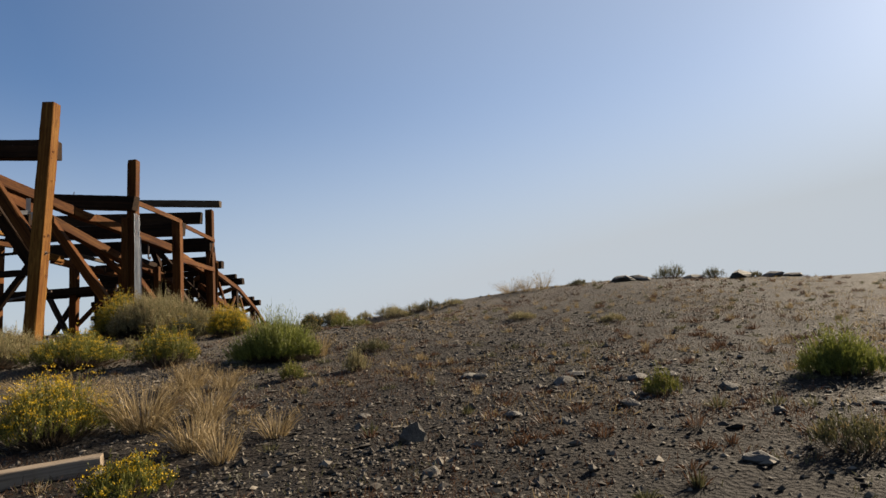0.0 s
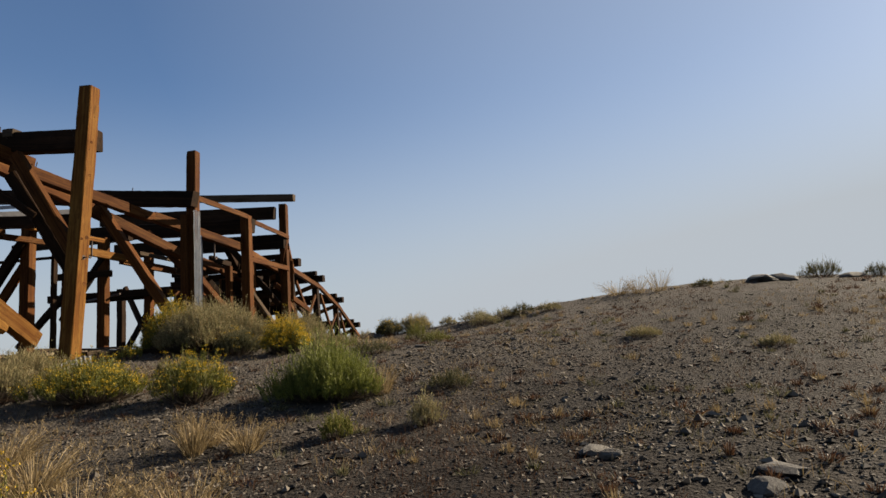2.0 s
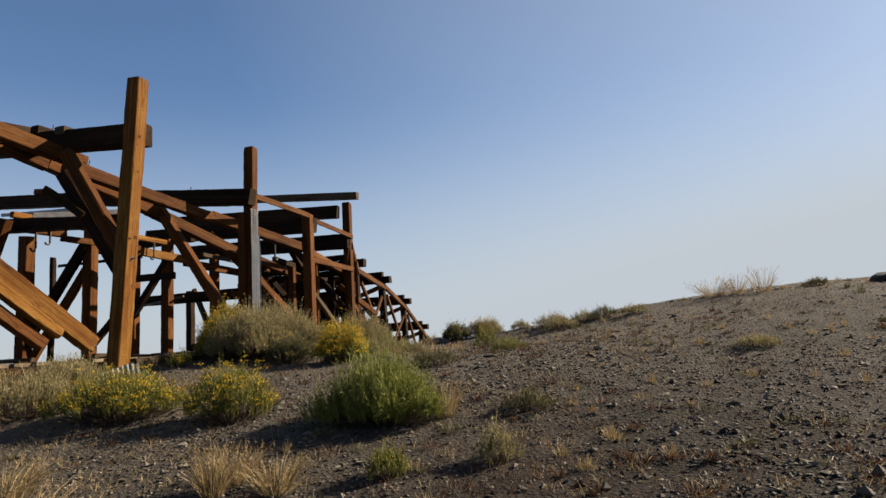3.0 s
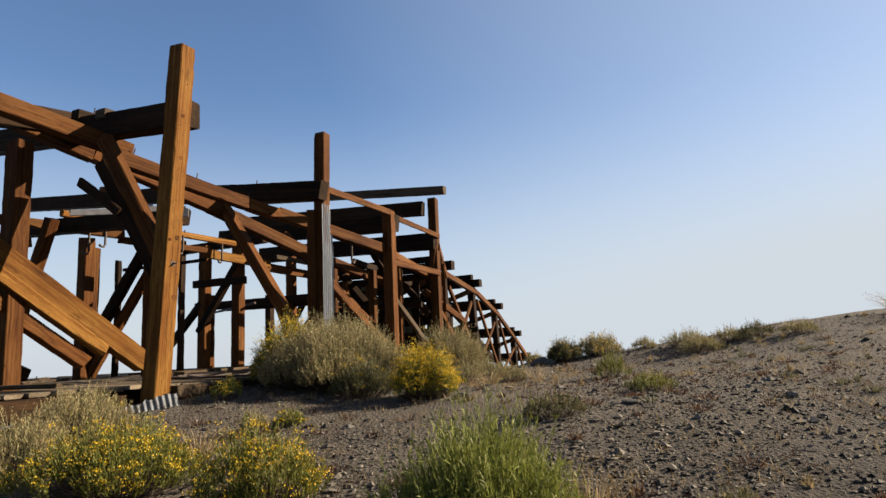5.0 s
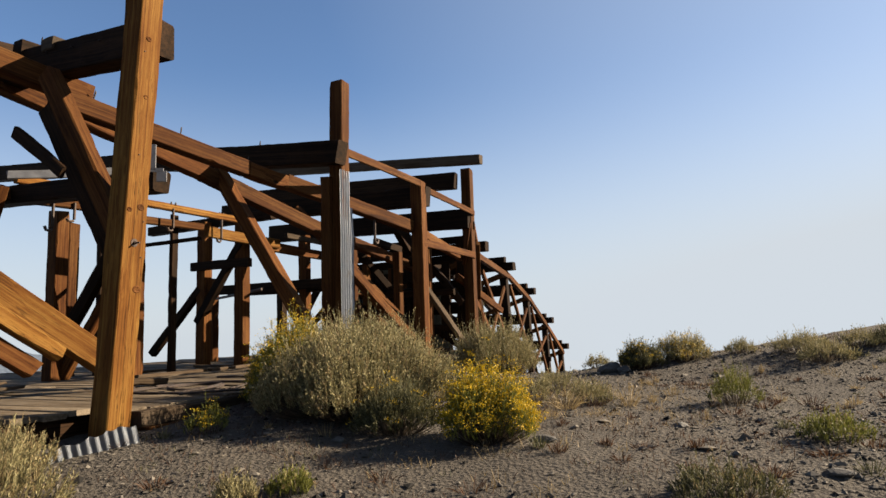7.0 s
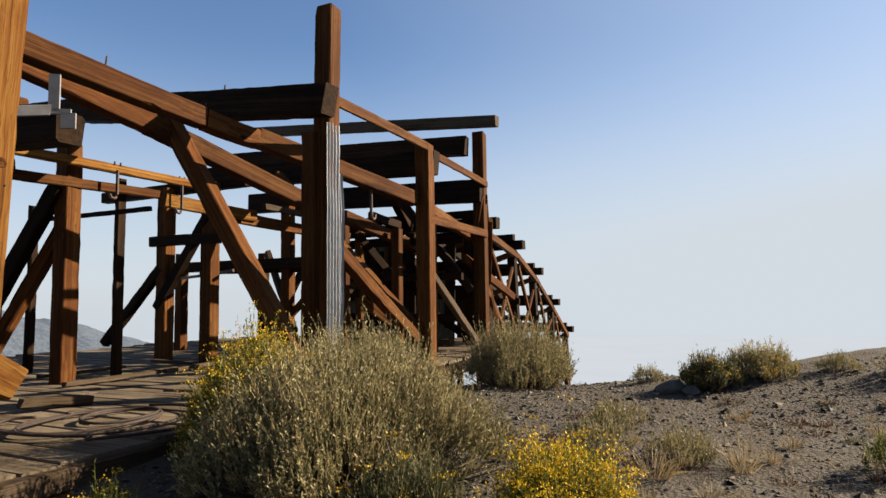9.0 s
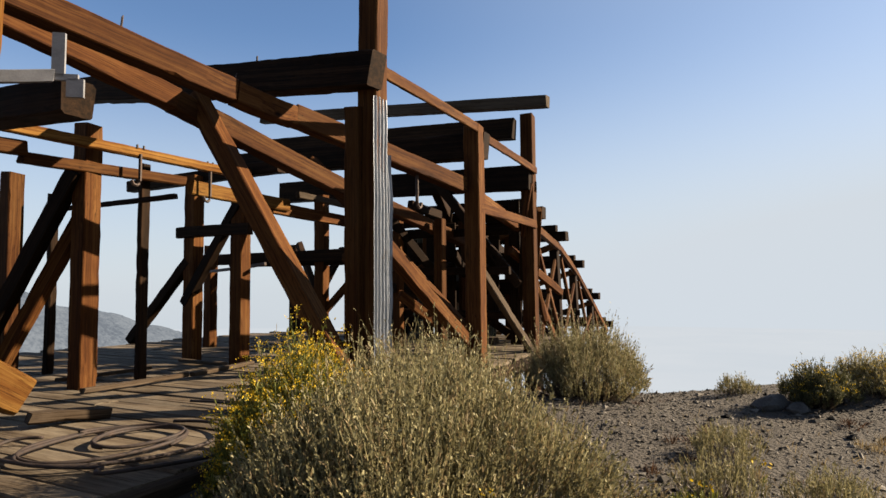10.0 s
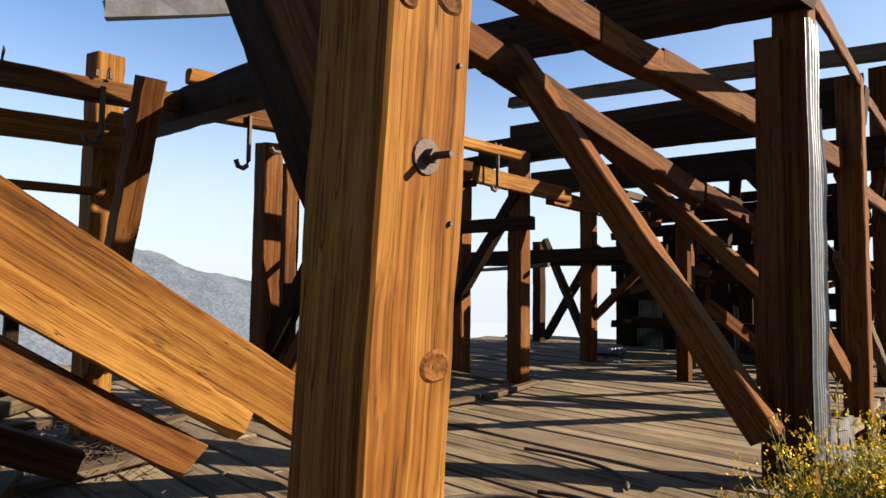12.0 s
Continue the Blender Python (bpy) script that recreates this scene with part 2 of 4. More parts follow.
# ---- helpers for building ----
def finish(name, bm, mat, parent=None, label="", smooth=False):
    me = bpy.data.meshes.new(name)
    bm.to_mesh(me)
    bm.free()
    me.materials.append(mat)
    if smooth:
        for p in me.polygons:
            p.use_smooth = True
    ob = new(name, me)
    if parent is not None:
        ob.parent = parent
    if label:
        ob["label"] = label
    return ob


def part(name, bm, mat, parent, label=""):
    return finish(name, bm, mat, parent, label)


def empty(name, at=(0, 0, 0)):
    e = new(name)
    e.location = at
    e.empty_display_size = 0.2
    return e


def along(p0, p1, turn=0.0):
    """Pose at p0 whose z axis points to p1, x axis level, then turned about z by degrees."""
    p0, p1 = Vector(p0), Vector(p1)
    z = (p1 - p0).normalized()
    side = Vector((0, 0, 1)).cross(z)
    if side.length < 0.12:
        side = Vector((1, 0, 0)) - z * z.x
    x = side.normalized()
    y = z.cross(x)
    m = Matrix((x, y, z)).transposed().to_4x4()
    return Matrix.Translation(p0) @ m @ pose(0, 0, 0, 0, 0, turn)


def timber_mesh(length, w, h, wear=0.006, rings=9, chamfer=0.012):
    """A sawn balk with chamfered, worn and chipped edges; its length lies along z."""
    bm = bmesh.new()
    a, b, c0 = w / 2, h / 2, min(chamfer, w / 6, h / 6)
    bowx, bowy = random.uniform(-1, 1) * wear, random.uniform(-1, 1) * wear
    seed = random.uniform(0, 900)
    top_c = min(w, h) * 0.3
    last = None
    for i in range(rings):
        s = i / (rings - 1)
        z = s * length
        bow = 4 * s * (1 - s)
        ring = []
        for k, (sx, sy) in enumerate(((1, -1), (1, 1), (-1, 1), (-1, -1))):
            # each corner is worn by its own amount, here and there chipped
            worn = abs(noise.noise(Vector((z * 1.7, k * 7.3, seed)))) * 1.6 + max(0.0, noise.noise(Vector((z * 4.5, k * 3.1, seed + 40))) - 0.3) * 3.5
            c = min(top_c, c0 * (0.45 + worn) + wear * 0.2 * worn)
            if i in (0, rings - 1):
                c = min(top_c, c * 1.5)
            jx, jy = random.uniform(-wear, wear) * 0.22, random.uniform(-wear, wear) * 0.22
            jz = random.uniform(-wear, wear) * 2.2 if i in (0, rings - 1) else 0
            ends = [(sx * (a - c), sy * b), (sx * a, sy * (b - c))]
            for x, y in (ends if sx * sy < 0 else ends[::-1]):
                ring.append(bm.verts.new((x + jx + bowx * bow, y + jy + bowy * bow, z + jz)))
        if last:
            for k in range(8):
                bm.faces.new((last[k], last[(k + 1) % 8], ring[(k + 1) % 8], ring[k]))
        else:
            bm.faces.new(ring[::-1])
        last = ring
    bm.faces.new(last)
    return bm


def timber(name, p0, p1, w, h, parent=None, mat=None, label="", turn=0.0, wear=0.006):
    """A timber from p0 to p1; w is its level width, h its depth."""
    length = (Vector(p1) - Vector(p0)).length
    ob = finish(name, timber_mesh(length, w, h, wear, max(5, min(48, int(length / (0.13 if name != "plank" else 0.4)) + 3))), mat or TIMBER, None, label)
    m = along(p0, p1, turn)
    if parent is not None:
        ob.parent = parent
        m = Matrix.Translation(-parent.location) @ m
    ob.matrix_basis = m
    return ob


def smoothstep(a, b, v):
    s = min(1.0, max(0.0, (v - a) / (b - a)))
    return s * s * (3 - 2 * s)


def hump(x, y, cx, cy, rx, ry):
    return math.exp(-((x - cx) / rx) ** 2 - ((y - cy) / ry) ** 2)


def land(x, y):
    """Height of the ground without its roughness."""
    z = 0.45 + 0.115 * min(y, 24)
    z += 0.5 * hump(x, y, -9.5, 11.5, 4.6, 5.0)
    z += 0.55 * hump(x, y, 4.5, 20.0, 6.0, 6.5)
    z += 0.18 * hump(x, y, -3.0, 13.0, 3.0, 3.0)
    z -= 0.144 * smoothstep(2, 7, -x) * smoothstep(14, 19, y) + 0.177 * hump(x, y, -2.5, 17.5, 3.0, 2.5)
    # the hill falls away behind its crest and west of the deck
    back = max(0.0, y - 20.5 + 3.8 * smoothstep(-1.4, 9.0, -x) - 0.12 * max(0, x))
    z -= 0.04 * back * back if back < 8 else 2.56 + 0.64 * (back - 8)
    west = max(0.0, -x - 9.3)
    z -= 0.9 * smoothstep(0, 3, west) + (0.03 * west * west if west < 12 else 4.32 + 0.72 * (west - 12))
    return max(z, -270.0)


def ground_z(x, y):
    r = noise.noise(Vector((x * 0.5, y * 0.5, 0.3))) * 0.07 + noise.noise(Vector((x * 1.9, y * 1.9, 4.1))) * 0.025 + noise.noise(Vector((x * 4.3, y * 4.3, 8.2))) * 0.016
    return land(x, y) + r


# ---- land ----
def grid_sheet(xs, ys, height):
    bm = bmesh.new()
    rows = [[bm.verts.new((x, y, height(x, y))) for x in xs] for y in ys]
    for j in range(len(ys) - 1):
        for i in range(len(xs) - 1):
            bm.faces.new((rows[j][i], rows[j][i + 1], rows[j + 1][i + 1], rows[j + 1][i]))
    return bm


def steps(lo, hi, fine_lo, fine_hi, fine):
    """Coordinates that are close together between fine_lo and fine_hi and spread out beyond."""
    out = [fine_lo + fine * i for i in range(int((fine_hi - fine_lo) / fine) + 1)]
    d, v = fine, out[-1]
    while v < hi:
        d *= 1.25
        v += d
        out.append(v)
    d, v = fine, out[0]
    while v > lo:
        d *= 1.25
        v -= d
        out.insert(0, v)
    return out


ground = finish("ground", grid_sheet(steps(-4500, 4500, -14, 14, 0.13), steps(-4500, 4500, -4, 26, 0.13), ground_z), GROUND, smooth=True)
tagged(ground, "dry brown gravelly hillside with sparse weeds", "ground", kind="structure")
# beyond 70 m the sheet glows in the haze colour
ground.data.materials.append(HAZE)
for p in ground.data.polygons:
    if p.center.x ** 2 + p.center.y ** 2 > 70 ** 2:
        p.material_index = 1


def ridge(name, x0, y0, x1, y1, base, top0, top1, depth, seed):
    """A far hill range that sinks from its first end to its second, with spurs and gullies."""
    bm = bmesh.new()
    nu, nv = 150, 30
    a, b = Vector((x0, y0, 0)), Vector((x1, y1, 0))
    d = (b - a).normalized()
    out = Vector((-d.y, d.x, 0))
    rows = []
    for j in range(nv):
        v = j / (nv - 1)
        row = []
        for i in range(nu):
            u = i / (nu - 1)
            n1 = noise.fractal(Vector((u * 14 + seed, v * 3.0, seed)), 0.8, 2.1, 7)
            top = top0 + (top1 - top0) * u ** 1.15
            hgt = base + (top - base) * (1 - (1 - v) ** 1.7) * (1 + 0.05 * n1)
            q = a.lerp(b, u) + out * depth * v
            row.append(bm.verts.new((q.x, q.y, hgt)))
        rows.append(row)
    for j in range(nv - 1):
        for i in range(nu - 1):
            bm.faces.new((rows[j][i], rows[j][i + 1], rows[j + 1][i + 1], rows[j + 1][i]))
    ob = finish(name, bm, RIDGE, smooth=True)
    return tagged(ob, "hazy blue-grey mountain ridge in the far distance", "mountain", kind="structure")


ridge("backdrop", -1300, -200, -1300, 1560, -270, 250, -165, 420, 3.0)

# ---- timber terminal ----
trestle = tagged(empty("timber_terminal", (-9, 16, 2.5)), "old brown timber tramway terminal with braced posts and sloping stringers", "trestle")


def t_part(name, p0, p1, w, h, mat=None, label="", turn=0.0, parent=None, wear=0.01):
    return timber(name, p0, p1, w, h, parent or trestle, mat, label, turn, wear)


def sub_part(name, bm, mat, owner, m, label=""):
    """A small piece on a timber, given by its pose in the world."""
    ob = finish(name, bm, mat, owner, label)
    ob.matrix_basis = (Matrix.Translation(trestle.location) @ owner.matrix_basis).inverted() @ m
    return ob


def disc(r, depth, n=14, inner=None):
    """A washer or bolt head round the z axis."""
    bm = bmesh.new()
    bmesh.ops.create_cone(bm, cap_ends=True, segments=n, radius1=r, radius2=r * 0.86, depth=depth)
    if inner:
        bmesh.ops.create_cone(bm, cap_ends=True, segments=6, radius1=inner, radius2=inner, depth=depth * 2.6, matrix=Matrix.Translation((0, 0, depth * 1.2)))
        bmesh.ops.create_cone(bm, cap_ends=True, segments=8, radius1=inner * 0.55, radius2=inner * 0.5, depth=depth * 7, matrix=Matrix.Translation((0, 0, depth * 3)))
    return bm


def tube(points, r, n=6):
    """A round bar along points."""
    bm = bmesh.new()
    last = None
    pts = [Vector(p) for p in points]
    for i, p in enumerate(pts):
        d = (pts[min(i + 1, len(pts) - 1)] - pts[max(i - 1, 0)]).normalized()
        side = d.cross(Vector((0.13, 0.31, 0.94))).normalized()
        up = side.cross(d)
        ring = [bm.verts.new(p + (side * math.cos(k * 2 * math.pi / n) + up * math.sin(k * 2 * math.pi / n)) * r) for k in range(n)]
        if last:
            for k in range(n):
                bm.faces.new((last[k], last[(k + 1) % n], ring[(k + 1) % n], ring[k]))
        else:
            bm.faces.new(ring[::-1])
        last = ring
    bm.faces.new(last)
    return bm


def corrugated(length, width, pitch=0.066, depth=0.012, ragged=0.0, crumple=0.0):
    """Corrugated sheet, ridges along z, width along x; ragged: how far its upper end is torn."""
    bm = bmesh.new()
    nx = max(8, int(width / pitch * 8))
    nz = max(3, int(length / 0.12))
    grid = []
    for j in range(nz + 1):
        row = []
        for i in range(nx + 1):
            x = width * (i / nx - 0.5)
            z = length * j / nz
            if j == nz:
                z -= ragged * abs(noise.noise(Vector((x * 6, 1.7, length))))
            y = depth * math.sin(2 * math.pi * x / pitch) + crumple * noise.noise(Vector((x * 4, z * 2.2, width)))
            row.append(bm.verts.new((x, y, z)))
        grid.append(row)
    for j in range(nz):
        for i in range(nx):
            bm.faces.new((grid[j][i], grid[j][i + 1], grid[j + 1][i + 1], grid[j + 1][i]))
    bmesh.ops.solidify(bm, geom=bm.faces[:], thickness=0.0016)
    return bm


# east row of posts
post_a = t_part("post", (-8.495, 12.25, 2.15), (-8.225, 12.36, 7.46), 0.262, 0.27, TIMBER_GOLD, "tall golden-brown weathered post with a bolt and knots", turn=3)
post_b = t_part("post", (-8.70, 16.35, 2.1), (-8.65, 16.38, 7.42), 0.24, 0.24, TIMBER, "tall brown post clad with a corrugated strip", turn=4)
post_c = t_part("post", (-9.06, 19.75, 1.9), (-9.06, 19.75, 6.42), 0.26, 0.26, TIMBER, turn=4)
post_d = t_part("post", (-9.36, 23.0, 1.6), (-9.36, 23.0, 7.45), 0.26, 0.26, TIMBER, turn=4)
t_part("post", (-8.79, 16.2, 2.2), (-8.79, 16.2, 5.78), 0.16, 0.18, TIMBER, turn=4)

# posts inside and along the west side
t_part("post", (-10.97, 11.74, 2.5), (-10.97, 11.74, 6.35), 0.27, 0.27, TIMBER, turn=6)
p1 = t_part("post", (-12.85, 15.78, 2.5), (-12.85, 15.78, 6.05), 0.25, 0.25, TIMBER, turn=5)
t_part("post", (-12.9, 16.66, 2.5), (-12.9, 16.66, 5.7), 0.1, 0.14, TIMBER_DARK)
t_part("post", (-14.35, 18.75, 2.5), (-14.35, 18.75, 6.0), 0.25, 0.25, TIMBER, turn=5)
t_part("post", (-13.12, 18.72, 2.5), (-13.12, 18.72, 6.0), 0.25, 0.25, TIMBER, turn=5)
t_part("post", (-13.98, 21.95, 2.5), (-13.98, 21.95, 6.0), 0.25, 0.25, TIMBER, turn=5)
t_part("post", (-16.4, 20.95, 2.4), (-16.4, 20.95, 4.9), 0.22, 0.22, TIMBER)
t_part("post", (-17.3, 24.8, 2.4), (-17.3, 24.8, 5.2), 0.25, 0.25, TIMBER_DARK)
t_part("post", (-14.25, 15.2, 2.5), (-14.25, 15.2, 5.7), 0.25, 0.25, TIMBER, turn=5)
t_part("post", (-15.3, 16.1, 2.5), (-15.3, 16.1, 5.7), 0.24, 0.24, TIMBER, turn=5)
t_part("post", (-14.9, 16.5, 2.5), (-14.9, 16.5, 5.4), 0.12, 0.12, TIMBER_DARK)
t_part("post", (-13.3, 13.05, 2.5), (-13.3, 13.05, 5.98), 0.24, 0.24, TIMBER_GOLD, turn=8)
t_part("post", (-15.9, 12.9, 2.5), (-15.9, 12.9, 4.7), 0.14, 0.14, TIMBER_DARK)

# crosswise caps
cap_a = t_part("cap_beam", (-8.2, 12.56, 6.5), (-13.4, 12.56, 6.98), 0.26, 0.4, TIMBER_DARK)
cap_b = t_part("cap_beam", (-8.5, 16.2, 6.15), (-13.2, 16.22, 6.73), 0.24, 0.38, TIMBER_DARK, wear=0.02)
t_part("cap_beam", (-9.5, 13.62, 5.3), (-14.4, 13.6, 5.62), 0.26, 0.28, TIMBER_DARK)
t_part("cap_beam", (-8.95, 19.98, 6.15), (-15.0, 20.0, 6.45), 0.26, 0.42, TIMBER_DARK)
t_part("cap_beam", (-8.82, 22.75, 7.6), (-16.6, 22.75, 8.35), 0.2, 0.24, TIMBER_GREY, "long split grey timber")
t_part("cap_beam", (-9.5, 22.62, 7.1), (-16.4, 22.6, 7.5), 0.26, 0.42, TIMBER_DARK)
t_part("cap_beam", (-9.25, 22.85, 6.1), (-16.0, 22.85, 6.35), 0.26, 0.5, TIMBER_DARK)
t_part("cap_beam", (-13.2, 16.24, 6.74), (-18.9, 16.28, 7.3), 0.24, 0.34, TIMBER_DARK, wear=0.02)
t_part("block", (-14.85, 16.22, 7.13), (-15.2, 16.22, 7.17), 0.2, 0.14, TIMBER)
t_part("bar", (-13.2, 16.02, 6.45), (-16.2, 16.02, 6.62), 0.03, 0.09, IRON_GREY, "pale grey metal bar under the beam")
t_part("cap_beam", (-12.4, 18.95, 6.0), (-16.5, 18.95, 6.0), 0.2, 0.22, TIMBER_DARK)
t_part("cap_beam", (-12.9, 21.95, 4.5), (-16.8, 21.95, 4.55), 0.2, 0.2, TIMBER_DARK)
t_part("cap_beam", (-12.3, 21.8, 4.62), (-17.6, 21.5, 4.62), 0.12, 0.26, TIMBER_DARK)
t_part("girt", (-12.8, 18.62, 4.9), (-14.6, 18.62, 4.92), 0.12, 0.2, TIMBER_DARK)
t_part("girt", (-12.7, 18.9, 4.3), (-16.6, 20.9, 4.3), 0.06, 0.06, RUST)
t_part("girt", (-11.9, 16.4, 5.1), (-14.6, 16.4, 5.12), 0.06, 0.07, TIMBER_DARK)

# sloping stringers
t_part("stringer", (-10.6, 8.6, 6.86), (-10.05, 12.95, 6.34), 0.22, 0.27, TIMBER)
t_part("stringer", (-10.02, 12.5, 6.2), (-9.78, 15.42, 5.9), 0.2, 0.24, TIMBER)
t_part("stringer", (-9.78, 15.42, 5.89), (-9.7, 16.25, 5.82), 0.2, 0.23, TIMBER)
t_part("stringer", (-9.7, 16.25, 5.84), (-9.2, 19.62, 5.46), 0.2, 0.24, TIMBER)
t_part("stringer", (-11.35, 8.8, 7.3), (-11.08, 13.0, 6.5), 0.22, 0.26, TIMBER)
t_part("stringer", (-11.07, 13.0, 6.52), (-10.95, 15.6, 6.05), 0.22, 0.26, TIMBER)
t_part("stringer", (-10.95, 15.6, 6.04), (-10.85, 19.7, 5.24), 0.22, 0.26, TIMBER)
t_part("stringer", (-9.2, 19.9, 5.42), (-9.6, 23.0, 5.12), 0.16, 0.2, TIMBER)
t_part("stringer", (-10.85, 19.8, 5.3), (-11.0, 23.2, 4.9), 0.2, 0.22, TIMBER)

# knee braces in the bents
t_part("brace", (-9.68, 12.22, 6.3), (-8.42, 12.29, 4.3), 0.16, 0.22, TIMBER)
t_part("brace", (-9.95, 12.4, 6.0), (-8.5, 12.42, 3.9), 0.14, 0.24, TIMBER_DARK)
t_part("brace", (-9.95, 12.03, 5.62), (-9.05, 12.03, 5.02), 0.06, 0.14, TIMBER_DARK)
t_part("brace", (-10.98, 15.94, 6.18), (-8.78, 16.0, 2.95), 0.2, 0.22, TIMBER)
t_part("brace", (-12.3, 19.62, 6.2), (-9.15, 19.58, 3.15), 0.18, 0.2, TIMBER)
t_part("brace", (-11.4, 22.7, 6.2), (-9.5, 22.75, 3.9), 0.16, 0.18, TIMBER_DARK)
t_part("brace", (-9.45, 22.85, 4.9), (-9.28, 22.85, 6.0), 0.1, 0.12, TIMBER)
t_part("brace", (-12.15, 13.05, 5.5), (-13.2, 13.05, 3.2), 0.18, 0.2, TIMBER)
t_part("brace", (-12.9, 15.65, 5.4), (-14.3, 15.2, 2.9), 0.18, 0.2, TIMBER_DARK)
t_part("brace", (-13.0, 15.85, 4.9), (-14.2, 15.35, 2.6), 0.16, 0.18, TIMBER, "reddish-brown diagonal brace")
t_part("brace", (-13.05, 18.65, 5.4), (-14.5, 18.7, 3.6), 0.16, 0.18, TIMBER_DARK)
t_part("brace", (-14.4, 18.7, 4.4), (-15.9, 18.6, 2.9), 0.16, 0.18, TIMBER_DARK)
t_part("brace", (-14.0, 22.0, 3.3), (-12.7, 22.2, 4.6), 0.14, 0.14, TIMBER, "sunlit orange brace")
t_part("brace", (-16.9, 24.5, 5.2), (-15.2, 23.7, 2.9), 0.16, 0.18, TIMBER_DARK)
t_part("brace", (-15.4, 24.6, 5.0), (-17.0, 24.7, 2.7), 0.16, 0.18, TIMBER_DARK)
t_part("brace", (-12.6, 21.5, 4.55), (-11.3, 21.2, 4.2), 0.05, 0.12, TIMBER_GREY, "loose grey board hung aslant")

# boards between the east posts
t_part("girt", (-8.62, 16.3, 6.25), (-8.96, 19.72, 6.38), 0.05, 0.14, TIMBER)
t_part("girt", (-8.98, 19.85, 6.3), (-9.2, 23.0, 6.27), 0.05, 0.14, TIMBER)
t_part("girt", (-8.95, 19.75, 5.1), (-9.22, 23.0, 5.15), 0.05, 0.16, TIMBER)
t_part("brace", (-9.3, 20.1, 4.4), (-9.3, 22.8, 2.6), 0.12, 0.14, TIMBER_GREY)
t_part("brace", (-9.2, 17.2, 4.5), (-9.15, 19.6, 3.0), 0.16, 0.18, TIMBER)
t_part("brace", (-9.5, 23.2, 4.3), (-10.1, 27.8, 1.4), 0.1, 0.16, TIMBER)

# level rail beams with their hangers along the west posts
rail_lo = t_part("rail_beam", (-12.72, 10.4, 5.4), (-12.72, 14.9, 5.55), 0.14, 0.17, TIMBER, "level brown beam carrying iron hooks")
t_part("rail_beam", (-12.95, 10.3, 5.12), (-13.0, 13.2, 5.2), 0.1, 0.2, TIMBER_GOLD, "pale yellow plank")
t_part("rail_beam", (-12.95, 10.3, 4.66), (-13.05, 13.0, 4.72), 0.07, 0.07, TIMBER)
rail_hi = t_part("rail_beam", (-12.6, 13.5, 5.75), (-12.52, 17.95, 5.74), 0.12, 0.13, TIMBER_GOLD)
t_part("rail_beam", (-12.78, 14.9, 5.45), (-12.72, 17.2, 5.5), 0.12, 0.14, TIMBER)
t_part("rail_beam", (-12.7, 17.3, 5.42), (-12.85, 19.6, 5.42), 0.12, 0.22, TIMBER_GOLD)
t_part("rail_beam", (-12.9, 19.2, 5.35), (-13.3, 23.5, 5.35), 0.14, 0.22, TIMBER)
t_part("rail_beam", (-12.6, 19.6, 5.6), (-12.9, 23.4, 5.6), 0.1, 0.12, TIMBER_GREY)


def hook(owner, x, y, z, drop=0.42, facing=1):
    """A flat iron hanger that ends in an upturned hook."""
    pts = [(x, y, z + 0.1), (x, y, z), (x, y, z - drop * 0.8), (x, y - 0.015 * facing, z - drop * 0.93),
           (x, y - 0.05 * facing, z - drop), (x, y - 0.1 * facing, z - drop * 0.97), (x, y - 0.125 * facing, z - drop * 0.82)]
    sub_part("iron_hook", tube(pts, 0.024, 6), RUST, owner, Matrix.Identity(4), "rusted iron hanger hook")
    for s in (-0.05, 0.05):
        sub_part("bolt", disc(0.018, 0.05, 6), RUST, owner, Matrix.Translation((x, y + s, z + 0.2)))


hook(rail_lo, -12.62, 12.85, 5.4, 0.36)
hook(rail_lo, -12.62, 14.1, 5.42, 0.4)
hook(rail_lo, -12.62, 14.45, 5.44, 0.22)
hook(rail_hi, -12.5, 16.3, 5.62, 0.34)
hook(rail_hi, -12.5, 17.5, 5.6, 0.4)
s1b = [o for o in trestle.children if o.name.startswith("stringer")][3]
hook(s1b, -9.38, 18.5, 5.46, 0.46, -1)

# bolt, knots and spikes on the near post
face = along((-8.495, 12.25, 2.15), (-8.225, 12.36, 7.46), 3)
east = face @ pose(0.137, 0.0, 2.09, 0, 90, 0)
sub_part("washer", disc(0.047, 0.012, 16, 0.017), RUST, post_a, east, "rusted round washer with bolt end")


def knot(r, bulge):
    bm = bmesh.new()
    bmesh.ops.create_uvsphere(bm, u_segments=18, v_segments=8, radius=r)
    for v in bm.verts:
        ring = math.hypot(v.co.x, v.co.y) / r
        v.co.z = max(v.co.z, 0) / r * bulge * (0.5 + 0.9 * smoothstep(0.2, 0.75, ring) - 0.2 * ring)
        v.co.x *= 1 + 0.2 * noise.noise(v.co * 30)
        v.co.y *= 1.25
    return bm


for du, dz, r in ((0.07, 1.62, 0.045), (0.045, 2.46, 0.04), (-0.085, 2.42, 0.028), (-0.02, 4.25, 0.03), (0.0, 3.62, 0.03)):
    sub_part("knot", knot(r, 0.017), TIMBER, post_a, face @ pose(0.128, du, dz, 0, 90, 0))
for du, dz in ((0.09, 1.95), (0.088, 2.32), (-0.03, 3.0), (0.02, 4.75), (-0.06, 4.1)):
    sub_part("nail", disc(0.007, 0.02, 6), RUST, post_a, face @ pose(0.136, du, dz, 0, 90, 0))
for k in range(9):
    sub_part("nail", disc(0.01, 0.03, 6), RUST, cap_a, pose(-8.6 - 0.5 * k, 12.42, 6.6 + 0.05 * k, 90))

